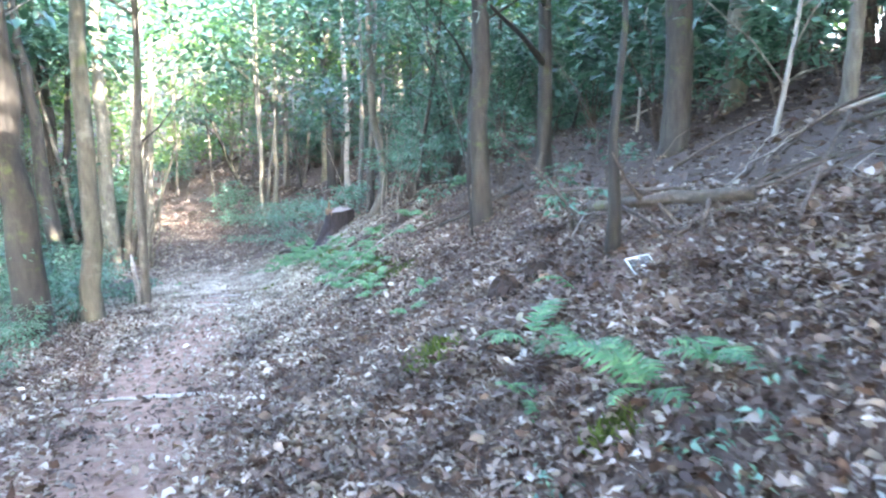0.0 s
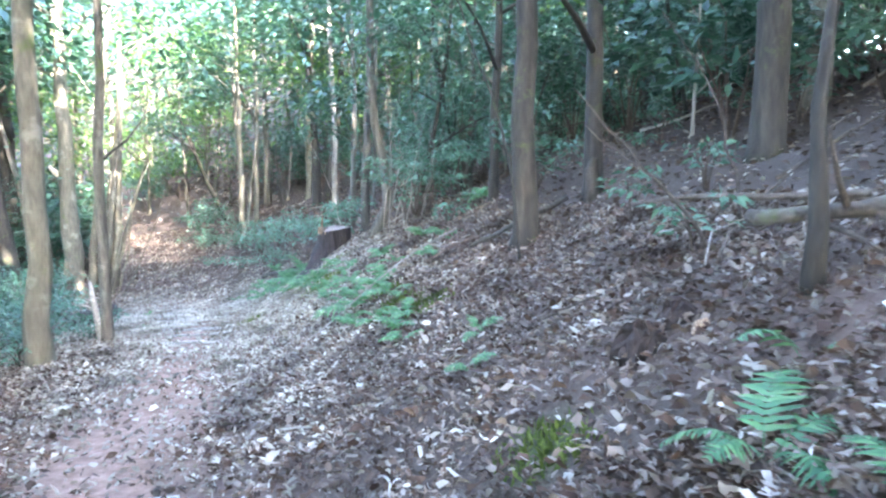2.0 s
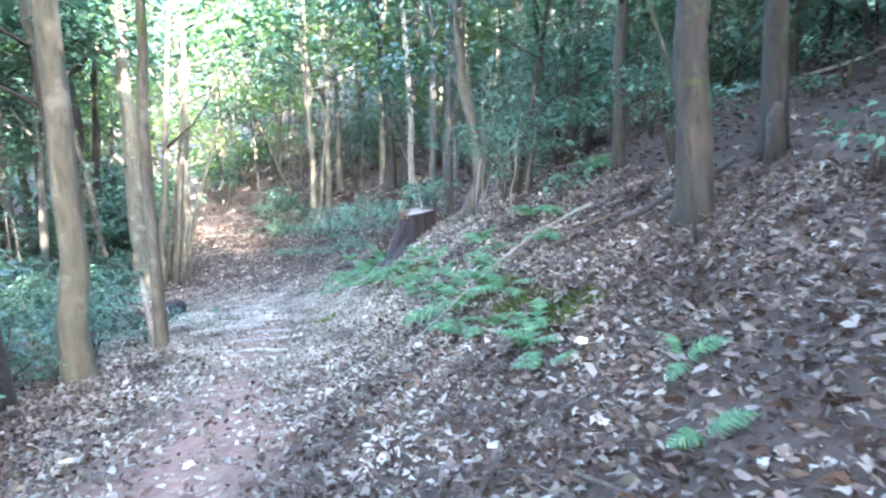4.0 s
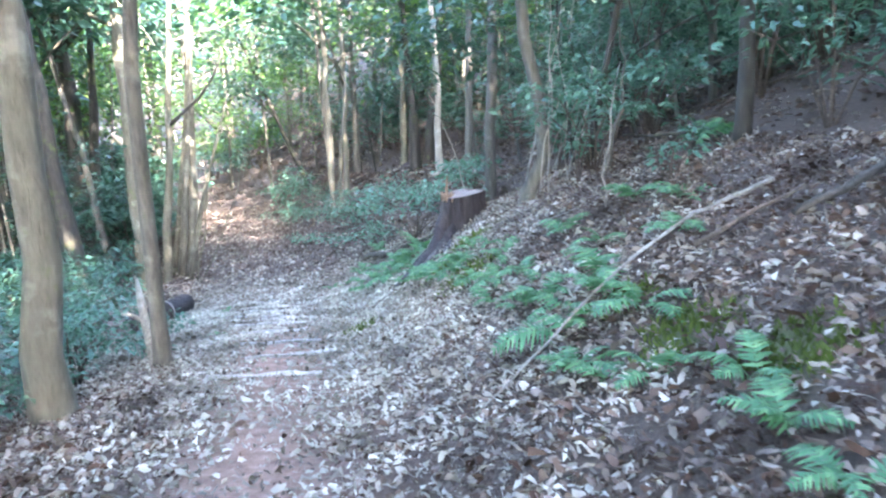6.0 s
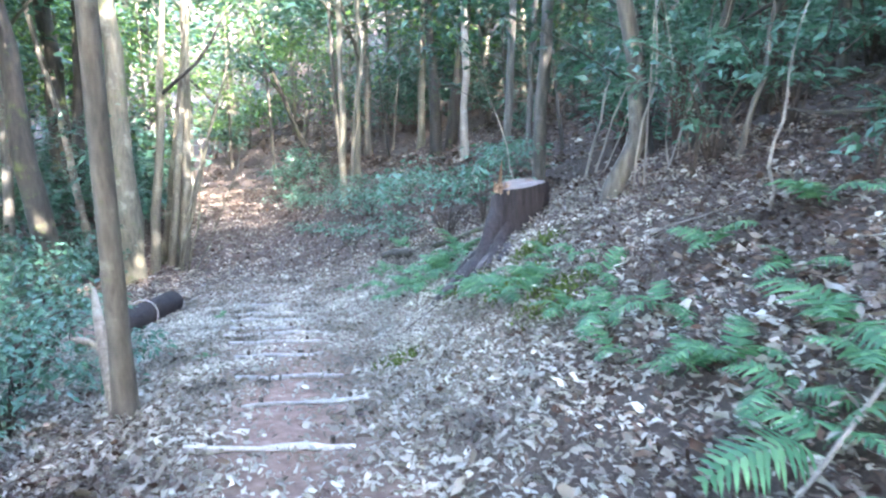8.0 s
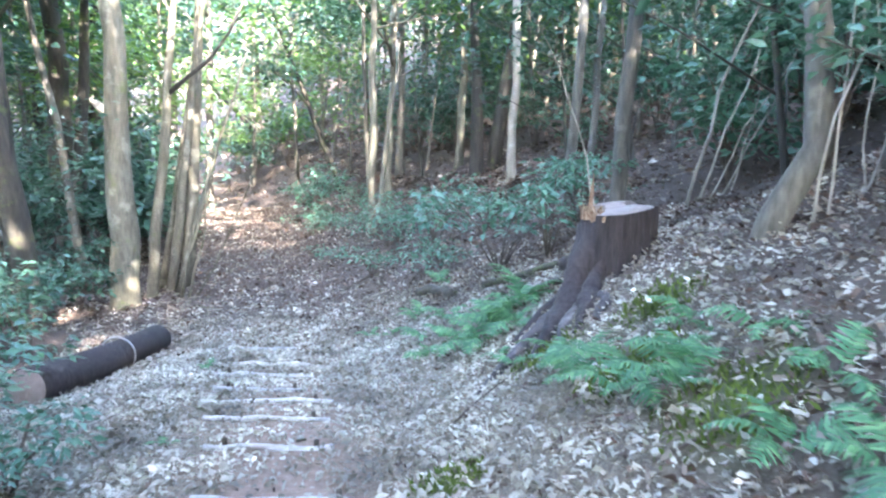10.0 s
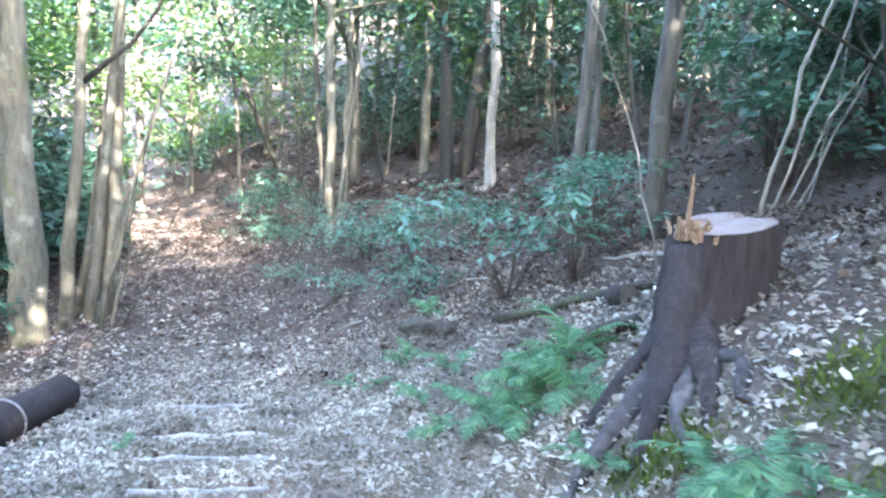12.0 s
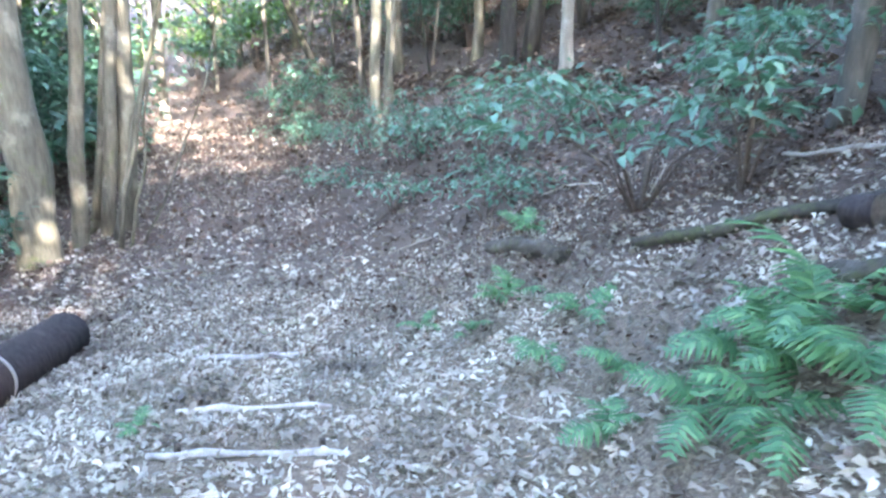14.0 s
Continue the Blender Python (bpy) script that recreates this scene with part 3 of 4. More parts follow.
for i in range(len(rows) - 1):
    for k in range(seg):
        a, b = i * seg + k, i * seg + (k + 1) % seg
        sh.f.append((b, a, a + seg, b + seg))
part("bark", sh, BARK_STUMP, stump)
cut = Shape()
for ring, (rr, zz) in enumerate(((0.259, 0.438), (0.19, 0.452), (0.1, 0.455))):
    for k in range(seg):
        a = 2 * math.pi * k / seg
        r = rr + (0.02 * math.sin(3 * a + 1) if ring == 0 else 0)
        cut.v.append(Vector((r * math.cos(a), r * math.sin(a), zz + 0.13 * r * math.cos(a - 0.2) + (0.03 if math.cos(a - 1.9) > 0.45 and ring > 0 else 0))))
for ring in range(2):
    for k in range(seg):
        a, b = ring * seg + k, ring * seg + (k + 1) % seg
        cut.f.append((a, b, b + seg, a + seg))
cut.f.append(tuple(2 * seg + k for k in range(seg)))
part("cut_face", cut, SAWN, stump, "pinkish sawn wood", smooth=False)
rs = random.Random(5)
for k in range(44):
    a = 3.6 + rs.gauss(0, 0.36)
    r0 = rs.uniform(0.17, 0.275)
    hh = rs.uniform(-0.035, 0.05) if k else 0.27
    if k == 0:
        a, r0 = 3.35, 0.225
    p = Vector((r0 * math.cos(a), r0 * math.sin(a), 0.37))
    tip = p + Vector((rs.uniform(-0.06, 0.03), rs.uniform(-0.06, 0.04), 0.075 + hh))
    part("splinter", Shape().tube([p, p.lerp(tip, 0.55) + Vector((0, 0, 0.008)), tip], [0.019 * rs.uniform(0.6, 1.2), 0.013 if k else 0.016, 0.003], 5, 0.3, k), SPLINTER, stump, "freshly split orange wood", smooth=False)


def eased(pts, radii, n):
    """A smooth run of points and radii through a few given ones."""
    out, rad = [], []
    P = [Vector(p) for p in pts]
    for i in range(n):
        u = i / (n - 1) * (len(P) - 1)
        k = min(int(u), len(P) - 2)
        w = u - k
        a, b, c, d = P[max(k - 1, 0)], P[k], P[k + 1], P[min(k + 2, len(P) - 1)]
        out.append(0.5 * (2 * b + (c - a) * w + (2 * a - 5 * b + 4 * c - d) * w * w + (3 * b - a - 3 * c + d) * w ** 3))
        rad.append(radii[k] + (radii[k + 1] - radii[k]) * w)
    return out, rad


ROOTS = [
    (((-0.16, -0.06, 0.3), (-0.22, -0.15, 0.06), (-0.31, -0.3, -0.16), (-0.4, -0.48, None), (-0.5, -0.68, None), (-0.64, -0.92, None)), (0.13, 0.135, 0.12, 0.085, 0.06, 0.02), BARK_STUMP),
    (((-0.1, -0.14, 0.1), (-0.17, -0.3, -0.1), (-0.23, -0.5, None), (-0.28, -0.74, None), (-0.36, -0.98, None)), (0.08, 0.095, 0.075, 0.05, 0.015), BARK_STUMP),
    (((-0.2, -0.02, 0.0), (-0.34, -0.1, -0.2), (-0.52, -0.22, None), (-0.7, -0.36, None), (-0.85, -0.46, None)), (0.09, 0.07, 0.045, 0.03, 0.012), BARK_STUMP),
    (((-0.3, -0.28, -0.16), (-0.42, -0.36, None), (-0.62, -0.56, None), (-0.86, -0.8, None), (-1.0, -1.06, None)), (0.06, 0.07, 0.05, 0.035, 0.012), ROOT_WOOD),
    (((-0.24, -0.46, None), (-0.36, -0.64, None), (-0.44, -0.84, None), (-0.42, -1.06, None)), (0.05, 0.045, 0.035, 0.012), ROOT_WOOD),
    (((-0.14, -0.5, None), (-0.13, -0.7, None), (-0.2, -0.88, None), (-0.18, -1.04, None)), (0.03, 0.04, 0.03, 0.012), ROOT_WOOD),
]
for k, (run, radii, mat) in enumerate(ROOTS):
    q = [Vector((ex, ey, gz(SX + ex, SYY + ey) - gz(SX, SYY) + 0.45 * radii[j] - (0.03 if j == len(run) - 1 else 0) if ez is None else ez)) for j, (ex, ey, ez) in enumerate(run)]
    pts, rad = eased(q, radii, 20)
    knots = random.Random(k)
    rad = [r * knots.uniform(0.88, 1.14) for r in rad]
    part("root", Shape().tube(pts, rad, 16, 0.09, k), mat, stump, "weathered grey root" if mat is ROOT_WOOD else "")


# ---- logs and fallen wood ----
def fallen(name, ends, r0, r1, material, label, category, seed=0, sides=8, wob=0.03, lift=None, n=8, group="", cut=False, lump=0.05, end=SAWN):
    """Wood lying along the ground from one (x, y) to another, bent through the middle places."""
    r = random.Random(seed)
    line = []
    for i in range(n):
        u = i / (n - 1) * (len(ends) - 1)
        k = min(int(u), len(ends) - 2)
        w = u - k
        x = ends[k][0] * (1 - w) + ends[k + 1][0] * w + (r.uniform(-wob, wob) if 0 < i < n - 1 else 0)
        y = ends[k][1] * (1 - w) + ends[k + 1][1] * w + (r.uniform(-wob, wob) if 0 < i < n - 1 else 0)
        up = ends[k][2] * (1 - w) + ends[k + 1][2] * w
        line.append(Vector((x, y, gz(x, y) + up)))
    o = line[0].copy()
    t = thing(name, pose(*o), label, category, group)
    pts = [p - o for p in line]
    part("body", Shape().tube(pts, [r0 + (r1 - r0) * i / (n - 1) for i in range(n)], sides, lump, seed), material, t)
    if cut:
        for p, q, rr in ((pts[0], pts[1], r0), (pts[-1], pts[-2], r1)):
            d = (p - q).normalized()
            part("cut_face", Shape().tube([p + d * 0.001, p + d * 0.006], [rr * 0.93, rr * 0.9], sides, lump, seed), end, t, "brown sawn end")
    return t, pts


log, lp = fallen("cut_log", [(-7.32, 14.2, 0.16), (-7.54, 16.8, 0.14)], 0.198, 0.188, BARK_STUMP, "dark cut log lying beside the trail", "log", 3, 18, 0.0, cut=True, lump=0.012)
c = lp[0].lerp(lp[-1], 0.62)
d = (lp[-1] - lp[0]).normalized()
sidev = d.cross(Vector((0, 0, 1))).normalized()
loop = [c + (sidev * math.cos(a) + d.cross(sidev) * math.sin(a)) * 0.203 + d * 0.03 * math.sin(a) for a in np.linspace(0, 6.283, 25)]
part("vine", Shape().tube(loop, [0.011] * 25, 5), STEP_WOOD, log, "pale strand wound round the log")
fl, fp = fallen("fallen_log", [(1.1, 5.05, 0.3), (1.5, 4.55, 0.24), (1.88, 4.1, 0.18)], 0.036, 0.046, ROTTEN, "rotten fallen log with broken branches on the bank", "log", 4, 16, 0.025, n=18, cut=True, lump=0.08, end=ROTTEN)
for k, (u, dx, dy, dz) in enumerate(((0.2, 0.25, -0.5, -0.2), (0.35, -0.3, -0.3, 0.35), (0.45, 0.15, -0.35, -0.3), (0.6, 0.35, -0.4, -0.1), (0.75, -0.15, -0.25, -0.25), (0.9, 0.4, -0.35, 0.25))):
    p = along_points(fp, u)
    part("branch", Shape().tube([p, p + Vector((dx * 0.5, dy * 0.5, dz * 0.4)), p + Vector((dx, dy, dz))], [0.02, 0.013, 0.005], 6, 0.06, k), BROWN_STICK, fl, "broken brown branch")
fallen("fallen_branch", [(-1.9, 8.4, 0.02), (-1.5, 8.75, 0.1), (-1.03, 9.05, 0.2), (-0.6, 9.08, 0.3), (-0.38, 9.0, 0.3), (-0.2, 8.82, 0.36)], 0.006, 0.014, STICK_BARK, "long bleached branch lying down the bank", "branch", 6, 8, 0.03, n=18)
fallen("fallen_branch", [(-0.55, 9.05, 0.12), (-0.2, 9.1, 0.12), (0.15, 9.25, 0.1)], 0.016, 0.012, BROWN_STICK, "dark branch lying on the bank", "branch", 7)
rear, rp = fallen("fallen_log", [(-3.3, 16.15, 0.07), (-2.75, 15.75, 0.05), (-2.2, 15.35, 0.02), (-1.75, 15.0, 0.0)], 0.034, 0.05, BARK_DARK, "dark fallen trunk lying behind the stump", "log", 8, 12, 0.045, n=12, cut=True, lump=0.09, end=ROTTEN)
fallen("cut_log", [(-2.40, 15.2, 0.07), (-2.46, 15.36, 0.07)], 0.085, 0.085, BARK_STUMP, "short round log piece lying behind the stump", "log", 9, 14, 0, n=4, cut=True, end=ROTTEN)
fallen("fallen_branch", [(-2.31, 16.6, 0.06), (-2.1, 16.0, 0.06), (-1.87, 15.4, 0.05)], 0.012, 0.02, STICK_BARK, "pale dead branch lying behind the stump", "branch", 10)
fallen("fallen_branch", [(-4.19, 17.2, 0.09), (-3.9, 16.85, 0.08), (-3.65, 16.55, 0.02)], 0.05, 0.07, ROTTEN, "broken rotten branch stub among the ferns", "branch", 11, 9, 0.03, cut=True, end=ROTTEN)
fallen("fallen_branch", [(-5.7, 19.2, 0.03), (-5.2, 19.6, 0.06), (-4.5, 19.9, 0.05)], 0.02, 0.015, BROWN_STICK, "thin brown branch lying beside the trail", "branch", 12)
fallen("fallen_branch", [(-2.79, 15.0, 0.02), (-2.65, 14.78, 0.03), (-2.48, 14.55, 0.03)], 0.045, 0.06, ROTTEN, "grey bare branch butt beside the stump", "branch", 13, 9)
fallen("fallen_branch", [(-4.95, 10.9, 0.04), (-4.9, 10.3, 0.03), (-5.0, 9.7, 0.03)], 0.03, 0.02, BROWN_STICK, "brown stick lying at the trail edge", "branch", 14)
fallen("fallen_branch", [(0.85, 6.2, 0.4), (1.4, 5.8, 0.25), (1.9, 5.3, 0.1)], 0.015, 0.025, BROWN_STICK, "dead brown branch leaning on the bank", "branch", 15)
fallen("fallen_branch", [(1.9, 3.6, 0.05), (2.3, 4.1, 0.2), (2.7, 4.6, 0.35)], 0.012, 0.018, BROWN_STICK, "brown branch lying on the bank", "branch", 16)
fallen("fallen_branch", [(2.4, 3.6, 0.05), (2.9, 4.2, 0.12), (3.5, 4.5, 0.2)], 0.02, 0.034, ROTTEN, "thick broken branch on the bank", "branch", 17)
fallen("fallen_log", [(-0.05, 8.9, 0.08), (0.45, 9.0, 0.1), (1.1, 9.4, 0.08)], 0.022, 0.032, ROTTEN, "weathered fallen log on the bank", "log", 18, 10)
rs = random.Random(21)
for k in range(46):
    y = rs.uniform(2.0, 22)
    x = float(np.interp(y, CY, CX)) + rs.choice([rs.uniform(-2.6, -1.1), rs.uniform(1.0, 5.5), rs.uniform(1.2, 4.5)])
    a, L = rs.uniform(0, 6.28), rs.uniform(0.25, 0.9)
    fallen("fallen_twig", [(x, y, 0.025), (x + 0.5 * L * math.cos(a + 0.2), y + 0.5 * L * math.sin(a + 0.2), 0.05), (x + L * math.cos(a), y + L * math.sin(a), 0.03)], 0.009, 0.004, rs.choice([STICK_BARK, BROWN_STICK, BROWN_STICK]), "thin dead twig lying on the leaf litter", "twig", k, 5, 0.015, n=6, group="twigs on the forest floor")

for k in range(22):
    y = rs.uniform(3.5, 15)
    x = float(np.interp(y, CY, CX)) + rs.uniform(4.2, 9.5)
    a, L = rs.uniform(-0.9, 0.9), rs.uniform(0.8, 2.2)
    fallen("fallen_branch", [(x, y, 0.04), (x + 0.5 * L * math.cos(a + 0.15), y + 0.5 * L * math.sin(a + 0.15), 0.1), (x + L * math.cos(a), y + L * math.sin(a), 0.05)], 0.022, 0.009, rs.choice([STICK_BARK, BROWN_STICK, ROTTEN]), "dead branch lying high on the bank", "branch", k, 6, 0.03, n=7, group="dead wood high on the bank")

for k in range(24):
    x, y = rs.uniform(1.0, 2.7), rs.uniform(3.9, 5.8)
    a, L = rs.uniform(-1.4, 1.2), rs.uniform(0.25, 0.75)
    fallen("fallen_branch", [(x, y, 0.05), (x + 0.5 * L * math.cos(a + 0.2), y + 0.5 * L * math.sin(a + 0.2), 0.14), (x + L * math.cos(a), y + L * math.sin(a), rs.uniform(0.04, 0.2))], rs.uniform(0.006, 0.013), 0.004, rs.choice([BROWN_STICK, STICK_BARK, ROTTEN]), "dead brown branch in a tangle beside the fallen log", "branch", 60 + k, 6, 0.03, n=7, group="dead wood beside the fallen log")

# soil clods and the post of a dead sapling
def clod(x, y, r, h, seed):
    t = thing("soil_clod", pose(x, y, gz(x, y)), "dark red lump of bare soil on the bank", "soil")
    s, seg, jit = Shape(), 26, random.Random(seed)
    for i in range(6):
        u = i / 5
        for k in range(seg):
            a = 6.283 * k / seg
            rr = r * math.cos(u * 1.45) * (1 + 0.2 * math.sin(3 * a + seed) + 0.13 * math.sin(7 * a + 4 * u + seed))
            s.v.append(Vector((rr * math.cos(a), 0.75 * rr * math.sin(a), -0.06 + (h + 0.06) * math.sin(u * 1.5) * (1 + 0.15 * math.sin(5 * a + seed)))) + Vector((jit.uniform(-1, 1), jit.uniform(-1, 1), jit.uniform(-1, 1))) * 0.1 * r)
    for i in range(5):
        for k in range(seg):
            a, b = i * seg + k, i * seg + (k + 1) % seg
            s.f.append((a, b, b + seg, a + seg))
    s.f.append(tuple(5 * seg + k for k in range(seg)))
    part("soil", s, CLOD, t, smooth=False)


stub = thing("rotten_stub", pose(1.3, 9.1, gz(1.3, 9.1)), "broken rotten brown stub beside a tree", "stump")
part("wood", Shape().tube([(0, 0, -0.08), (0.01, 0, 0.15), (0.0, 0.02, 0.34), (0.03, 0.0, 0.46)], [0.10, 0.08, 0.07, 0.03], 10, 0.12, 5), ROTTEN, stub)
clod(0.45, 4.7, 0.13, 0.13, 1)
chip = thing("rotten_chip", pose(0.7, 4.62, gz(0.7, 4.62), 0, 0, 30), "orange rotten wood chip on bare soil", "wood chip")
part("wood", Shape().tube([(-0.05, 0, 0.01), (-0.01, 0.01, 0.05), (0.03, 0, 0.06), (0.06, -0.01, 0.03)], [0.012, 0.022, 0.02, 0.008], 7, 0.2, 3), SPLINTER, chip, smooth=False)
clod(0.68, 4.85, 0.1, 0.09, 2)
post = thing("dead_sapling", pose(1.14, 4.52, gz(1.14, 4.52)), "dead brown sapling stem standing on the bank", "sapling")
part("stem", Shape().tube([(0, 0, -0.1), (0.01, 0, 0.3), (-0.02, 0.02, 0.8), (0.04, 0.05, 1.5), (0.0, 0.1, 2.6)], [0.055, 0.042, 0.032, 0.022, 0.01], 10, 0.09, 3), BARK_DARK, post)

# bleached broken stem leaning on the slim tree at the trail's edge
snag = thing("broken_snag", pose(-5.02, 10.97, gz(-5.02, 10.97)), "pale bleached broken stem leaning on a slim tree", "dead wood")
part("stem", Shape().tube([(0.02, -0.02, -0.08), (-0.02, 0.04, 0.1), (-0.1, 0.13, 0.32), (-0.2, 0.26, 0.6), (-0.26, 0.33, 0.83)], [0.05, 0.046, 0.05, 0.044, 0.018], 10, 0.12, 8), STICK_BARK, snag)
part("stub", Shape().tube([(-0.14, 0.18, 0.42), (-0.26, 0.16, 0.5), (-0.34, 0.13, 0.52)], [0.028, 0.024, 0.01], 7, 0.1, 9), STICK_BARK, snag)

# ---- plastic tray ----
tray = thing("plastic_tray", pose(1.18, 3.98, gz(1.18, 3.98) + 0.035, 38, -8, 20) @ Matrix.Diagonal((0.72, 0.72, 0.72, 1)), "crumpled clear plastic food tray lying on the leaves", "tray")
bm = bmesh.new()
bmesh.ops.create_cube(bm, size=1)
for v in bm.verts:
    k = 1.0 if v.co.z > 0 else 0.78
    v.co = Vector((v.co.x * 0.22 * k, v.co.y * 0.155 * k, v.co.z * 0.055))
bmesh.ops.delete(bm, geom=[f for f in bm.faces if f.normal.z > 0.9], context="FACES")
bmesh.ops.bevel(bm, geom=[e for e in bm.edges if not e.is_boundary], offset=0.012, segments=3, affect="EDGES")
bmesh.ops.solidify(bm, geom=bm.faces[:], thickness=0.003)
me = bpy.data.meshes.new("body")
bm.to_mesh(me)
bm.free()
me.materials.append(PLASTIC)
part("body", me, None, tray)
rim = [(0.113, -0.08, 0.028), (0.113, 0.08, 0.028), (-0.113, 0.08, 0.028), (-0.113, -0.08, 0.028), (0.113, -0.08, 0.028)]
part("rim", Shape().tube(rim, [0.006] * 5, 6), PAPER, tray, "whitish folded rim")
film = Shape()
for i in range(6):
    for j in range(5):
        film.v.append(Vector((-0.04 + 0.022 * i, -0.06 + 0.02 * j, -0.018 + 0.008 * math.sin(1.7 * i + 2.3 * j))))
for i in range(5):
    for j in range(4):
        film.f.append((i * 5 + j, i * 5 + 5 + j, i * 5 + 6 + j, i * 5 + 1 + j))
part("film", film, PAPER, tray, "crumpled white film")

# ---- ferns ----
def frond_mesh(name, L, W, seed, pairs=22):
    """A feathered frond along +x that arches over; every leaflet is toothed."""
    r = random.Random(seed)
    v, f = [], []
    def arch(u):
        return Vector((L * (u - 0.16 * u * u), 0, L * (0.62 * u - 0.72 * u * u)))
    for i in range(12):
        p = arch(i / 11)
        w = 0.0035 * (1 - 0.8 * i / 11)
        v += [p + Vector((0, w, 0)), p - Vector((0, w, 0))]
        if i:
            k = len(v)
            f += [(k - 4, k - 3, k - 1), (k - 4, k - 1, k - 2)]
    for i in range(pairs):
        u = 0.14 + 0.86 * (i + 0.5) / pairs
        p, q = arch(u), arch(min(1, u + 0.02))
        way = (q - p).normalized() if u < 0.98 else Vector((1, 0, -0.5)).normalized()
        reach = W * (math.sin(math.pi * min(1, (1.08 - u) * 0.72)) ** 0.8) * r.uniform(0.88, 1.08) + 0.004
        for s in (-1, 1):
            d = (Vector((0, s, 0)) + way * r.uniform(0.3, 0.5) + Vector((0, 0, r.uniform(-0.4, 0.1)))).normalized()
            wid, n, k = 0.5 * L / pairs, 5, len(v)
            # a pointed leaflet, toothed on both sides of its rib and hanging a little at the tip
            for j in range(n):
                a0 = j / n
                hw = wid * (1 - 0.85 * a0) * (0.55 if j == 0 else 0.72 if j % 2 == 0 else 1)
                b = p + d * reach * a0 - Vector((0, 0, 0.14 * reach * a0 * a0))
                lift = Vector((0, 0, 0.3 * hw))
                v += [b, b + way * hw + d * 0.3 * hw + lift, b - way * hw + d * 0.3 * hw + lift]
            v.append(p + d * reach - Vector((0, 0, 0.14 * reach)))
            for j in range(n - 1):
                b = k + 3 * j
                f += [(b, b + 3, b + 4), (b, b + 4, b + 1), (b, b + 5, b + 3), (b, b + 2, b + 5)]
            b = k + 3 * (n - 1)
            f += [(b, b + 3, b + 1), (b, b + 2, b + 3)]
    return fast_mesh(name, np.array([tuple(p) for p in v]), np.array(f), FERN)


FRONDS = [frond_mesh("frond", 0.46, 0.12, 1, 14), frond_mesh("frond", 0.4, 0.1, 2, 12), frond_mesh("frond", 0.5, 0.135, 3, 15), frond_mesh("frond", 0.43, 0.11, 4, 13)]


def fern(x, y, s, n, seed):
    r = random.Random(seed)
    t = thing("fern", pose(x, y, gz(x, y) + 0.005), "green feathery fern growing on the leafy bank" if s < 1.15 else "large bright green fern clump beside the stump", "fern", "ferns on the bank")
    for k in range(n):
        ob = part("frond", r.choice(FRONDS), None, t)
        q = s * r.uniform(0.65, 1.1)
        ob.matrix_basis = pose(0.03 * r.uniform(-1, 1), 0.03 * r.uniform(-1, 1), 0, r.uniform(-22, 22), r.uniform(-42, 0), 360 * k / n + r.uniform(-25, 25)) @ Matrix.Diagonal((q, q, q, 1))
    return t


near_ferns = [(0.5, 3.6, 0.85, 5), (0.85, 4.05, 0.85, 2), (0.78, 2.5, 0.8, 6), (0.38, 2.95, 0.6, 4), (0.62, 3.15, 0.6, 3), (-0.76, 7.15, 0.8, 5), (-0.72, 6.8, 0.7, 4), (-0.3, 5.6, 0.45, 3)]
bank_ferns = [(-1.3, 8.45, 0.8, 5), (-1.54, 9.87, 0.75, 5), (-1.28, 9.35, 0.7, 5), (-0.72, 7.6, 0.7, 5), (-1.36, 9.75, 0.8, 5), (-1.05, 9.2, 0.8, 5), (-1.2, 8.2, 0.7, 5), (-1.74, 10.9, 0.8, 6), (0.37, 11.6, 1.0, 6), (-0.28, 10.4, 0.9, 6), (-0.5, 9.7, 0.7, 5), (-0.9, 10.3, 0.7, 5)]
stump_ferns = [(-2.57, 12.5, 0.8, 6), (-1.68, 11.45, 0.8, 5), (-2.37, 12.1, 0.9, 6), (-2.19, 11.85, 0.8, 6), (-2.62, 12.9, 0.8, 6), (-2.12, 12.1, 0.9, 7), (-2.9, 13.3, 0.6, 4), (-2.0, 12.45, 0.7, 5), (-3.35, 14.4, 0.9, 6), (-3.04, 14.42, 1.16, 10), (-2.86, 14.62, 1.16, 8), (-3.02, 14.72, 0.95, 8), (-2.92, 14.12, 1.0, 8), (-3.2, 14.22, 0.95, 8), (-3.14, 14.58, 0.85, 7)]
trail_ferns = [(-3.85, 15.3, 0.7, 5), (-4.65, 16.5, 0.6, 5), (-4.05, 16.3, 0.8, 6), (-3.65, 15.65, 0.8, 6), (-3.55, 14.85, 0.7, 6), (-3.67, 14.5, 0.6, 5), (-4.3, 16.05, 0.5, 4), (-3.9, 17.3, 0.7, 5), (-5.1, 12.6, 0.4, 3), (-5.95, 15.0, 0.4, 4)]
more_ferns = [(1.05, 2.5, 0.8, 5), (-1.0, 8.0, 0.8, 5), (-1.75, 10.3, 0.7, 5), (-0.9, 8.75, 0.8, 5), (-1.45, 10.6, 0.8, 5), (-1.95, 11.2, 0.8, 6), (-0.55, 10.9, 0.9, 6), (-1.1, 11.0, 0.8, 5), (-2.45, 12.75, 0.8, 5), (-1.75, 12.0, 0.7, 5), (-0.2, 6.2, 0.5, 3), (-3.0, 13.6, 0.6, 4), (-1.3, 9.0, 0.9, 5), (-1.0, 9.6, 0.9, 5)]
for k, (x, y, s, n) in enumerate(near_ferns + [(a, b, 1.1 * c, n) for a, b, c, n in bank_ferns + more_ferns] + stump_ferns + trail_ferns):
    fern(x, y, s, n, k)

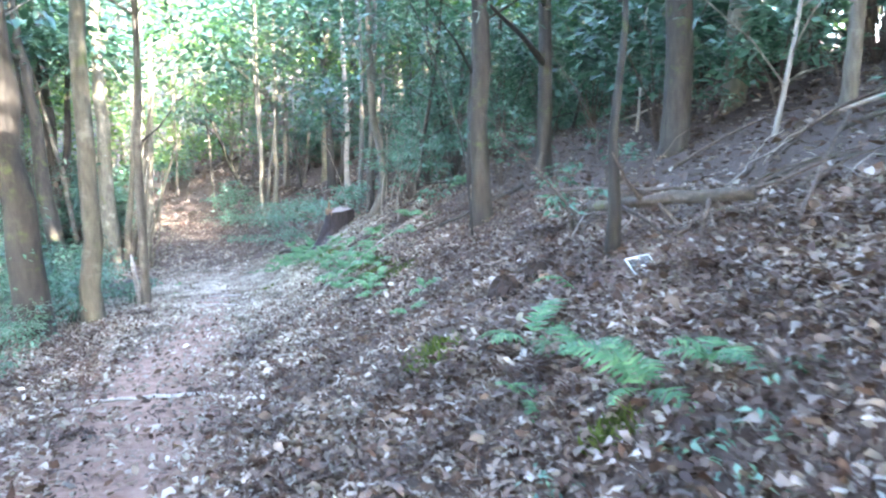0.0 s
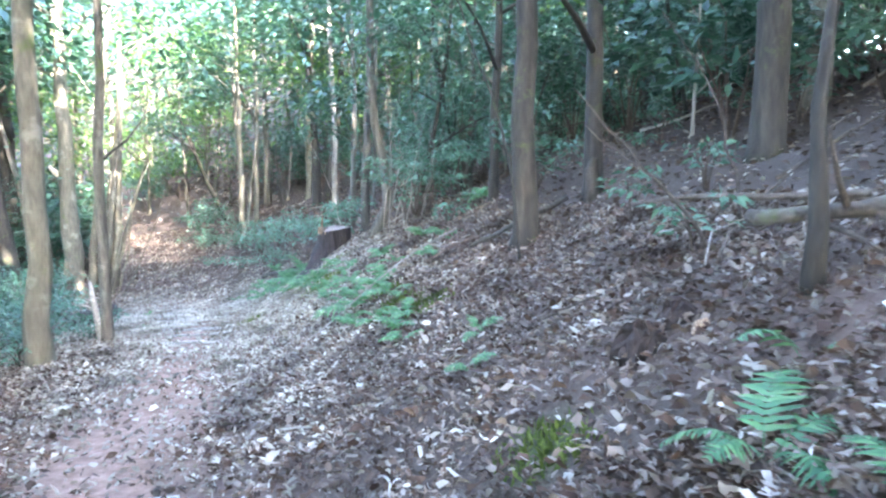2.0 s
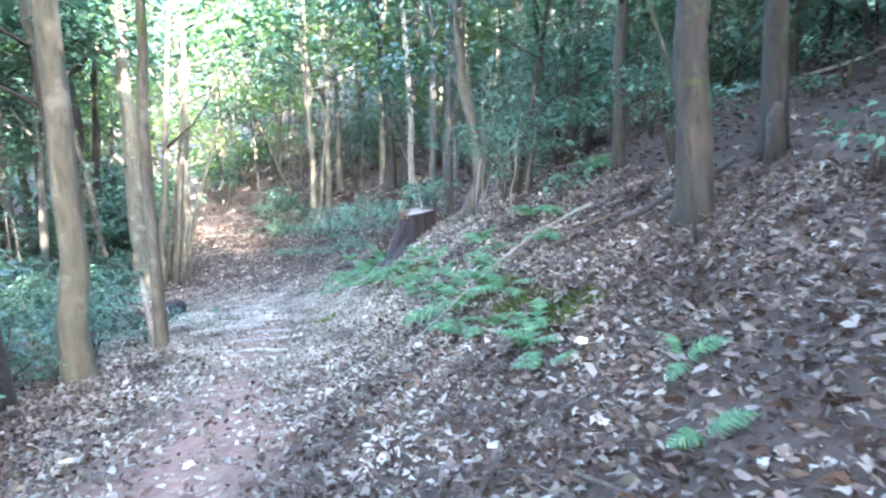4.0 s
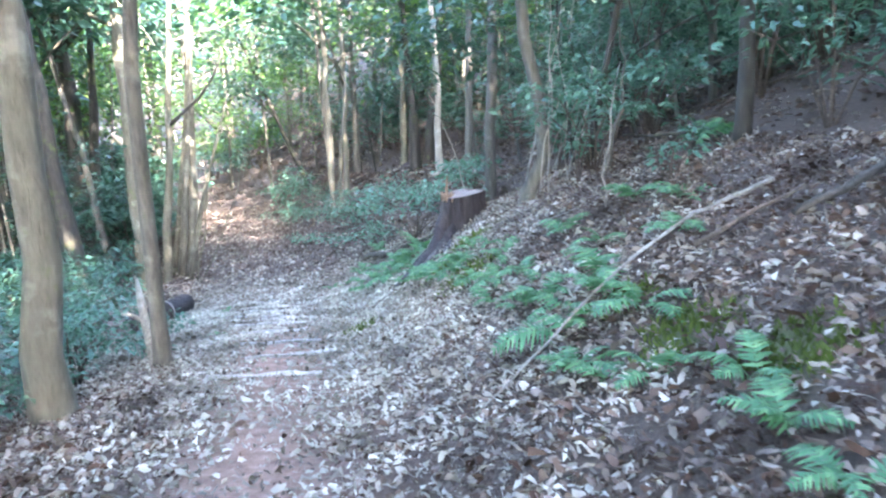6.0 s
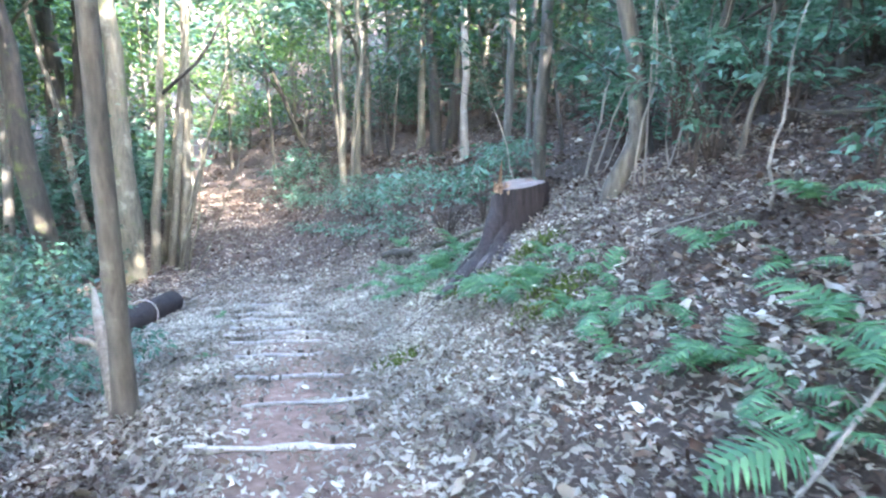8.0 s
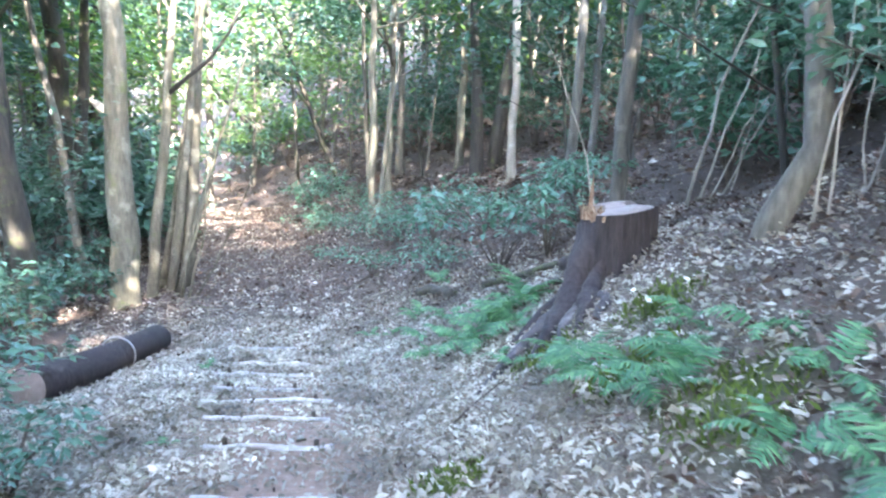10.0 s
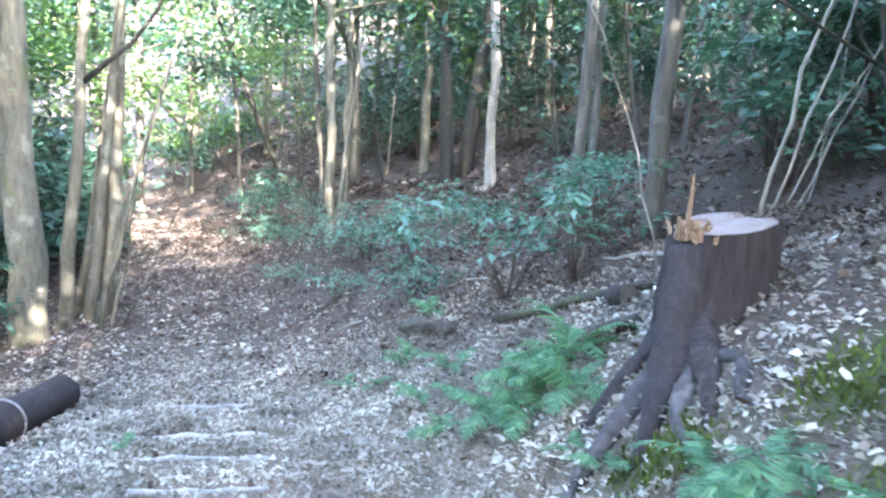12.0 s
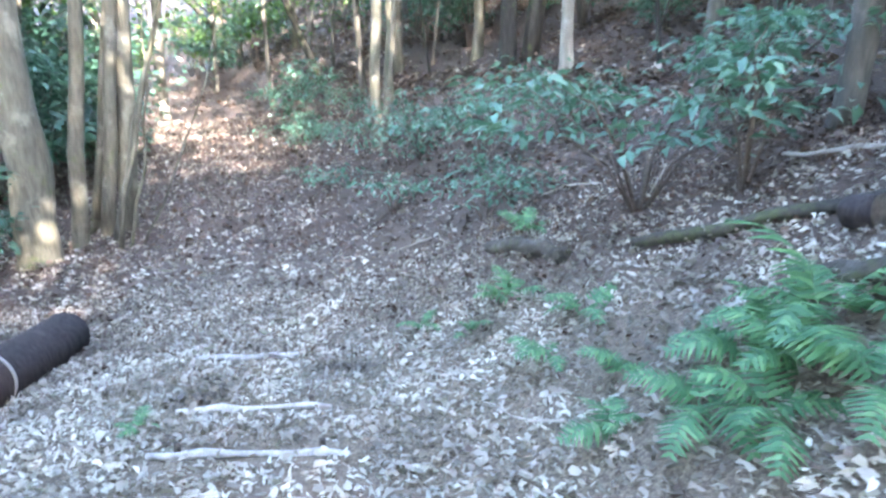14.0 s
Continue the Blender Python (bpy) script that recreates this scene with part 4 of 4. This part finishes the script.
# ---- shrubs and saplings close to the trail ----
G = "glossy-leaved green shrub growing below the bank"
shrub(-3.15, 16.8, 0.95, 1.15, 420, 0.12, G, 1, stems=9, flat=0.12, lift=1.1)
shrub(-2.6, 16.4, 1.2, 0.5, 150, 0.12, G, 2, stems=4, flat=0.15, lift=1.2)
shrub(-4.3, 19.6, 1.0, 0.8, 330, 0.10, G, 3, stems=7, flat=0.2)
shrub(-3.4, 19.2, 0.9, 1.0, 450, 0.10, G, 4, stems=7, flat=0.2)
shrub(-5.2, 21.2, 0.8, 0.9, 700, 0.09, G, 5, stems=6)
shrub(-4.0, 18.2, 0.4, 0.7, 260, 0.08, "low leafy seedling shrub among the leaf litter", 6, stems=5)
for k, (x, y) in enumerate(((0.86, 1.75), (1.05, 1.95), (0.8, 2.05), (1.2, 2.3), (0.72, 1.5), (0.42, 2.2))):
    shrub(x, y, 0.12, 0.16, 26, 0.045, "tiny green seedling among the fallen leaves", 70 + k, stems=3, group="tiny seedlings on the bank", name="seedling")
shrub(-2.2, 17.6, 0.9, 0.8, 600, 0.1, G, 7, stems=6)
L = "dark leafy bush beside the trail"
shrub(-5.9, 9.6, 0.9, 0.7, 800, 0.085, L, 8, stems=7)
shrub(-6.3, 11.2, 1.0, 0.9, 1000, 0.085, L, 9, stems=7)
shrub(-5.6, 11.9, 0.5, 0.55, 400, 0.07, L, 10, stems=5)
shrub(-6.9, 12.8, 1.1, 0.9, 1000, 0.09, L, 11, stems=7)
shrub(-5.5, 8.0, 0.5, 0.6, 500, 0.07, L, 12, stems=6)
shrub(-4.6, 6.6, 0.35, 0.5, 320, 0.06, L, 13, stems=5)
shrub(-5.0, 7.7, 0.55, 0.55, 420, 0.07, L, 15, stems=6)
shrub(-4.55, 5.9, 0.4, 0.45, 300, 0.06, L, 16, stems=5)
shrub(-6.2, 8.6, 1.3, 0.7, 600, 0.08, L, 17, stems=6)
shrub(-5.75, 10.85, 0.8, 0.6, 560, 0.075, L, 18, stems=7)
shrub(-5.6, 10.0, 0.5, 0.5, 380, 0.065, L, 19, stems=6)
shrub(-6.5, 12.0, 0.9, 0.7, 700, 0.08, L, 20, stems=7)
shrub(-6.8, 9.5, 2.4, 1.2, 1300, 0.10, L, 14, stems=7)


E = "tall evergreen bush on the bank"
# Paler leaf colour on most of these bushes replaces skylight missing under the crowns.
shrub(0.25, 14.0, 2.6, 1.1, 1000, 0.12, "tall glossy evergreen bush on the bank", 37, stems=8, flat=0.5, lift=0.5)
shrub(1.15, 12.7, 2.4, 1.0, 900, 0.12, "tall glossy evergreen bush on the bank", 38, stems=8, flat=0.5, lift=0.5)
shrub(-0.35, 15.0, 2.3, 1.0, 900, 0.12, "tall glossy evergreen bush on the bank", 39, stems=8, flat=0.5, lift=0.5)
shrub(0.9, 10.6, 1.3, 0.7, 420, 0.1, "glossy evergreen bush on the bank", 40, stems=6, flat=0.4, lift=0.4)
shrub(2.0, 13.2, 2.6, 1.3, 1500, 0.13, E, 31, LEAF_SHRUB, stems=9, flat=0.5)
shrub(3.4, 13.8, 2.8, 1.4, 1500, 0.13, E, 32, LEAF, stems=9, flat=0.5)
shrub(0.7, 15.6, 2.3, 1.2, 1300, 0.13, E, 33, LEAF_SHRUB, stems=8, flat=0.5)
shrub(2.3, 16.2, 2.8, 1.5, 1500, 0.14, E, 34, LEAF, stems=9, flat=0.5)
shrub(-0.4, 17.8, 2.0, 1.2, 1200, 0.13, E, 35, LEAF_SHRUB, stems=8, flat=0.5)
shrub(4.6, 11.5, 2.4, 1.3, 1200, 0.14, E, 36, LEAF, stems=8, flat=0.5)


rs = random.Random(90)
for k in range(14):
    y = rs.uniform(17.6, 27)
    x = float(np.interp(y, CY, CX)) + rs.uniform(1.5, 3.6)
    shrub(x, y, rs.uniform(0.3, 0.6), rs.uniform(0.45, 0.75), 190, 0.085, "low green seedling shrub beside the trail", 100 + k, stems=4, group="seedlings beside the trail")
for k in range(16):
    y = rs.uniform(3.8, 14)
    x = float(np.interp(y, CY, CX)) + rs.uniform(3.4, 8)
    shrub(x, y, rs.uniform(0.3, 0.8), rs.uniform(0.25, 0.5), 70, 0.09, "small green seedling growing on the bank", 120 + k, stems=3, group="seedlings on the bank")


def stems_group(x, y, specs, label, name="bare_sapling", seed=0, material=STICK_BARK):
    t = thing(name, pose(x, y, gz(x, y)), label, "sapling")
    for k, (lx, ly, h, r, bx) in enumerate(specs):
        part("stem", Shape().tube(bent(0.1 * k - 0.15, 0.05 * k, -0.08, h, (lx, ly), (bx, 0), 10, 0.035, seed + k), [r * (1 - 0.7 * i / 9) for i in range(10)], 6, 0.05, k), material, t)
    return t


stems_group(-1.12, 15.9, [(0.30, 0, 3.6, 0.020, -0.1), (0.22, 0.05, 3.8, 0.014, 0.15), (0.52, 0, 2.6, 0.010, -0.1), (0.34, 0.1, 3.2, 0.011, 0.2), (0.2, 0.1, 1.8, 0.010, 0.1)], "bare pale stems leaning on the bank", seed=3, material=BARK_PALE)
stems_group(-1.95, 15.6, [(-0.38, 0, 2.6, 0.010, 0.16)], "thin pale bare sapling behind the stump", "bare_sapling", 6, BARK_PALE)
stems_group(-8.7, 19.9, [(0.32, 0, 3.6, 0.035, -0.1), (0.18, 0, 3.0, 0.025, 0.12), (0.42, 0.1, 2.8, 0.02, 0.1)], "thin pale stems leaning beside the trail", seed=8, material=BARK_TAN)
stems_group(-1.05, 13.0, [(0.02, 0, 2.9, 0.011, 0.12), (0.1, 0.02, 2.7, 0.009, -0.1), (0.2, 0, 2.4, 0.009, 0.16), (-0.06, 0.05, 2.2, 0.008, 0.1), (0.3, 0.05, 1.9, 0.007, -0.12)], "thin pale bare saplings tangled on the bank", "bare_sapling", 9, BARK_PALE)
stems_group(0.5, 7.9, [(-0.35, 0.2, 3.6, 0.016, 0.3)], "thin dark vine stem hanging by the tree", "vine", 10, BARK_DARK)
stems_group(1.35, 5.7, [(-0.9, 0, 1.0, 0.014, 0.05), (0.9, 0.1, 0.9, 0.012, -0.05), (-0.3, 0.1, 1.5, 0.012, 0.15), (-1.3, 0.2, 0.8, 0.01, 0)], "tangle of dead brown stems on the bank", "dead_sapling", 15, BROWN_STICK)
stems_group(-0.6, 11.1, [(0.13, 0, 1.25, 0.013, -0.04)], "thin bleached stem leaning on the bank", "bare_sapling", 12, STICK_BARK)
stems_group(-0.42, 12.3, [(0.12, 0, 1.5, 0.028, 0.08), (-0.5, 0.1, 0.55, 0.012, 0.05)], "weathered grey sapling stem on the bank", "bare_sapling", 13, BARK_GREY)
shrub(-0.62, 12.7, 1.15, 0.85, 520, 0.105, "spreading glossy-leaved bush on the bank", 41, stems=7, flat=0.2, lift=1.1)
shrub(0.0, 12.75, 1.15, 0.85, 480, 0.105, "spreading glossy-leaved bush on the bank", 42, stems=6, flat=0.2, lift=1.1)
fallen("fallen_branch", [(-0.5, 11.65, 0.42), (-0.25, 11.6, 0.3), (0.05, 11.6, 0.2), (0.4, 11.65, 0.0)], 0.01, 0.02, BARK_DARK, "dark crooked branch leaning on the bank", "branch", 19, 8, 0.03, n=12)

# ---- the forest around ----
protos = [
    tree(-16, 33, 0.16, 11, (0.01, 0), (0.1, 0), BARK_GREY, "grey forest tree with a leafy crown", 41, 1250, limbs=6, low=0.42, spread=1.9, leaf_size=0.37, group="trees of the forest", sides=9),
    tree(-6.5, 33, 0.10, 9, (0.03, 0), (-0.15, 0), BARK_TAN, "slim tan forest tree with a leafy crown", 42, 1100, limbs=6, low=0.38, spread=1.7, leaf_size=0.33, group="trees of the forest", sides=9),
    tree(-20, 29, 0.22, 12, (-0.01, 0), (0, 0), BARK_DARK, "dark forest tree with a leafy crown", 43, 1300, limbs=6, low=0.45, spread=2.1, leaf_size=0.38, group="trees of the forest", sides=9),
    tree(-3.0, 30, 0.08, 8, (0.05, 0), (0.2, 0), BARK_GREY, "thin grey forest tree with light green leaves", 44, 950, leaf=LEAF_LIGHT, limbs=6, low=0.34, spread=1.6, leaf_size=0.3, group="trees of the forest", sides=8),
]
sap = [
    tree(-0.5, 20.5, 0.04, 5.5, (0.04, 0), (0.1, 0), BARK_GREY, "thin forest sapling with sparse leaves", 51, 700, limbs=6, low=0.15, spread=1.0, leaf_size=0.15, group="saplings of the forest", sides=6, name="sapling", category="sapling"),
    tree(1.4, 17, 0.03, 4.5, (-0.05, 0), (-0.15, 0), BARK_PALE, "thin pale forest sapling with sparse leaves", 52, 550, limbs=7, low=0.2, spread=0.9, leaf_size=0.14, group="saplings of the forest", sides=6, name="sapling", category="sapling"),
    tree(2.6, 14, 0.035, 5, (0.1, 0), (0.2, 0), BARK_DARK, "thin dark forest sapling with sparse leaves", 53, 650, limbs=6, low=0.15, spread=1.0, leaf_size=0.15, group="saplings of the forest", sides=6, name="sapling", category="sapling"),
]
bushes = [
    shrub(1.2, 18.5, 1.9, 1.3, 760, 0.16, "tall evergreen bush in the forest", 61, LEAF, "bushes of the forest", 6, 0.35),
    shrub(-11.5, 24.5, 1.3, 1.0, 640, 0.14, "leafy evergreen bush in the forest", 62, LEAF_SHRUB, "bushes of the forest", 6, 0.35),
    shrub(-17, 36, 2.0, 1.3, 900, 0.17, "light green leafy bush in the forest", 63, LEAF_LIGHT, "bushes of the forest", 7, 0.4),
]
fine = [
    tree(-13.6, 31, 0.15, 11, (0.01, 0), (0.1, 0), BARK_GREY, "grey forest tree with a fine leafy crown", 45, 2700, limbs=8, low=0.4, spread=1.9, leaf_size=0.23, group="trees of the forest", sides=9),
    tree(-5.2, 31.5, 0.09, 9, (0.03, 0), (-0.15, 0), BARK_TAN, "slim tan forest tree with a fine leafy crown", 46, 2200, limbs=8, low=0.36, spread=1.7, leaf_size=0.2, group="trees of the forest", sides=9),
    tree(-10.2, 34, 0.07, 8, (0.05, 0), (0.2, 0), BARK_GREY, "thin grey forest tree with fine light leaves", 47, 2000, leaf=LEAF_LIGHT, limbs=8, low=0.32, spread=1.6, leaf_size=0.19, group="trees of the forest", sides=8),
]
taken = [(o.matrix_basis.translation.x, o.matrix_basis.translation.y) for o in scene.objects if o.parent is None and o.name.split(".")[0] in ("tree", "sapling", "tree_stump", "cut_log")]
rs = random.Random(77)


def plant(kinds, count, x0, x1, y0, y1, clear_left, clear_right, near, size):
    made = tries = 0
    while made < count and tries < 4000:
        tries += 1
        x, y = rs.uniform(x0, x1), rs.uniform(y0, y1)
        d = float(aside(x, y))
        if -clear_left < d < clear_right or any((x - a) ** 2 + (y - b) ** 2 < near * near for a, b in taken):
            continue
        taken.append((x, y))
        q = rs.uniform(*size)
        copy_thing(rs.choice(kinds), pose(x, y, gz(x, y) - 0.05, rs.uniform(-4, 4), rs.uniform(-4, 4), rs.uniform(0, 360)) @ Matrix.Diagonal((q, q, q * rs.uniform(0.9, 1.15), 1)))
        made += 1


# The lighter leaf is picked twice as often, for sunlit-looking far trees.
far_kinds = [fine[0], fine[1], fine[2], fine[2]]
plant(far_kinds, 52, -32, 4, 25, 42, 2.2, 2.6, 1.5, (0.8, 1.25))
plant(far_kinds, 22, -34, -8, 39, 52, 0, 0, 1.6, (0.9, 1.3))
plant([protos[0], protos[2]], 26, -32, -12, 19, 38, 4.2, 99, 1.3, (0.8, 1.2))
plant([protos[2], fine[0], fine[1]], 24, -8, 8, 25, 42, 99, 3.4, 1.3, (0.8, 1.2))
plant(protos, 44, -48, 25, 45, 85, 2.5, 3, 2.0, (0.95, 1.5))
# Right-hill stand, largely out of view, packed to block the low sun.
plant(protos, 64, 4.5, 22, -20, 18, 99, 6.5, 1.5, (0.85, 1.25))
# Unseen trees behind the start, added to keep sun off the mid trail.
plant(protos, 11, 1.5, 8, -6, -0.8, 99, 2.8, 1.1, (0.85, 1.05))
plant(protos, 24, 0, 20, 18, 45, 99, 6.5, 1.6, (0.85, 1.25))
plant(protos, 36, -26, -5, -2, 26, 5, 99, 1.6, (0.8, 1.2))
# Two further unseen stands behind the start, added to shade the left side.
plant(protos, 26, -9, 12, -15, -1.5, 1.3, 1.6, 1.5, (0.9, 1.25))
plant(protos, 14, -20, 12, -26, -14, 0, 0, 1.7, (0.95, 1.3))
plant(sap, 52, -12, 10, 12, 42, 7.0, 4.8, 0.6, (0.75, 1.3))
plant(sap, 34, 2.5, 12, 4, 16, 9, 5.2, 0.6, (0.75, 1.2))
plant(sap, 8, -18, -6, 10, 30, 4.6, 99, 0.6, (0.75, 1.2))
plant(bushes[:2], 34, -7, 12, 15, 30, 3.2, 5.0, 0.75, (0.6, 1.25))
plant(bushes[:2], 34, -7, 14, 24, 44, 3.2, 4.0, 0.9, (1.0, 1.8))
plant(bushes[:1], 26, 5, 13, 7, 17, 99, 7.0, 0.7, (0.9, 1.6))
plant(bushes[:2], 26, 3, 18, 15, 34, 99, 7.5, 0.9, (1.2, 2.0))
plant(bushes[:1], 16, -6, 6, 40, 56, 99, 5, 0.9, (1.5, 2.2))
plant(bushes[:2], 46, 2.5, 14, 6, 24, 3.2, 6.3, 0.8, (0.7, 1.4))
plant(bushes[:2], 12, 8, 16, -4, 8, 3.2, 8, 0.9, (0.8, 1.5))
plant(bushes[:1], 12, -15, -11.3, 22, 29, 2.3, 99, 0.7, (1.1, 1.7))
plant(bushes[:1], 26, -14, -6.5, 10, 21, 3.3, 99, 0.6, (0.5, 0.9))
plant(bushes[:2], 22, -22, -5, 8, 34, 3.4, 99, 0.8, (0.6, 1.1))
plant(bushes[:2] + bushes, 30, -36, 6, 26, 58, 2.2, 2.4, 0.8, (0.7, 1.35))
plant(bushes, 14, -32, -12, 37, 50, 0, 0, 0.8, (0.8, 1.35))
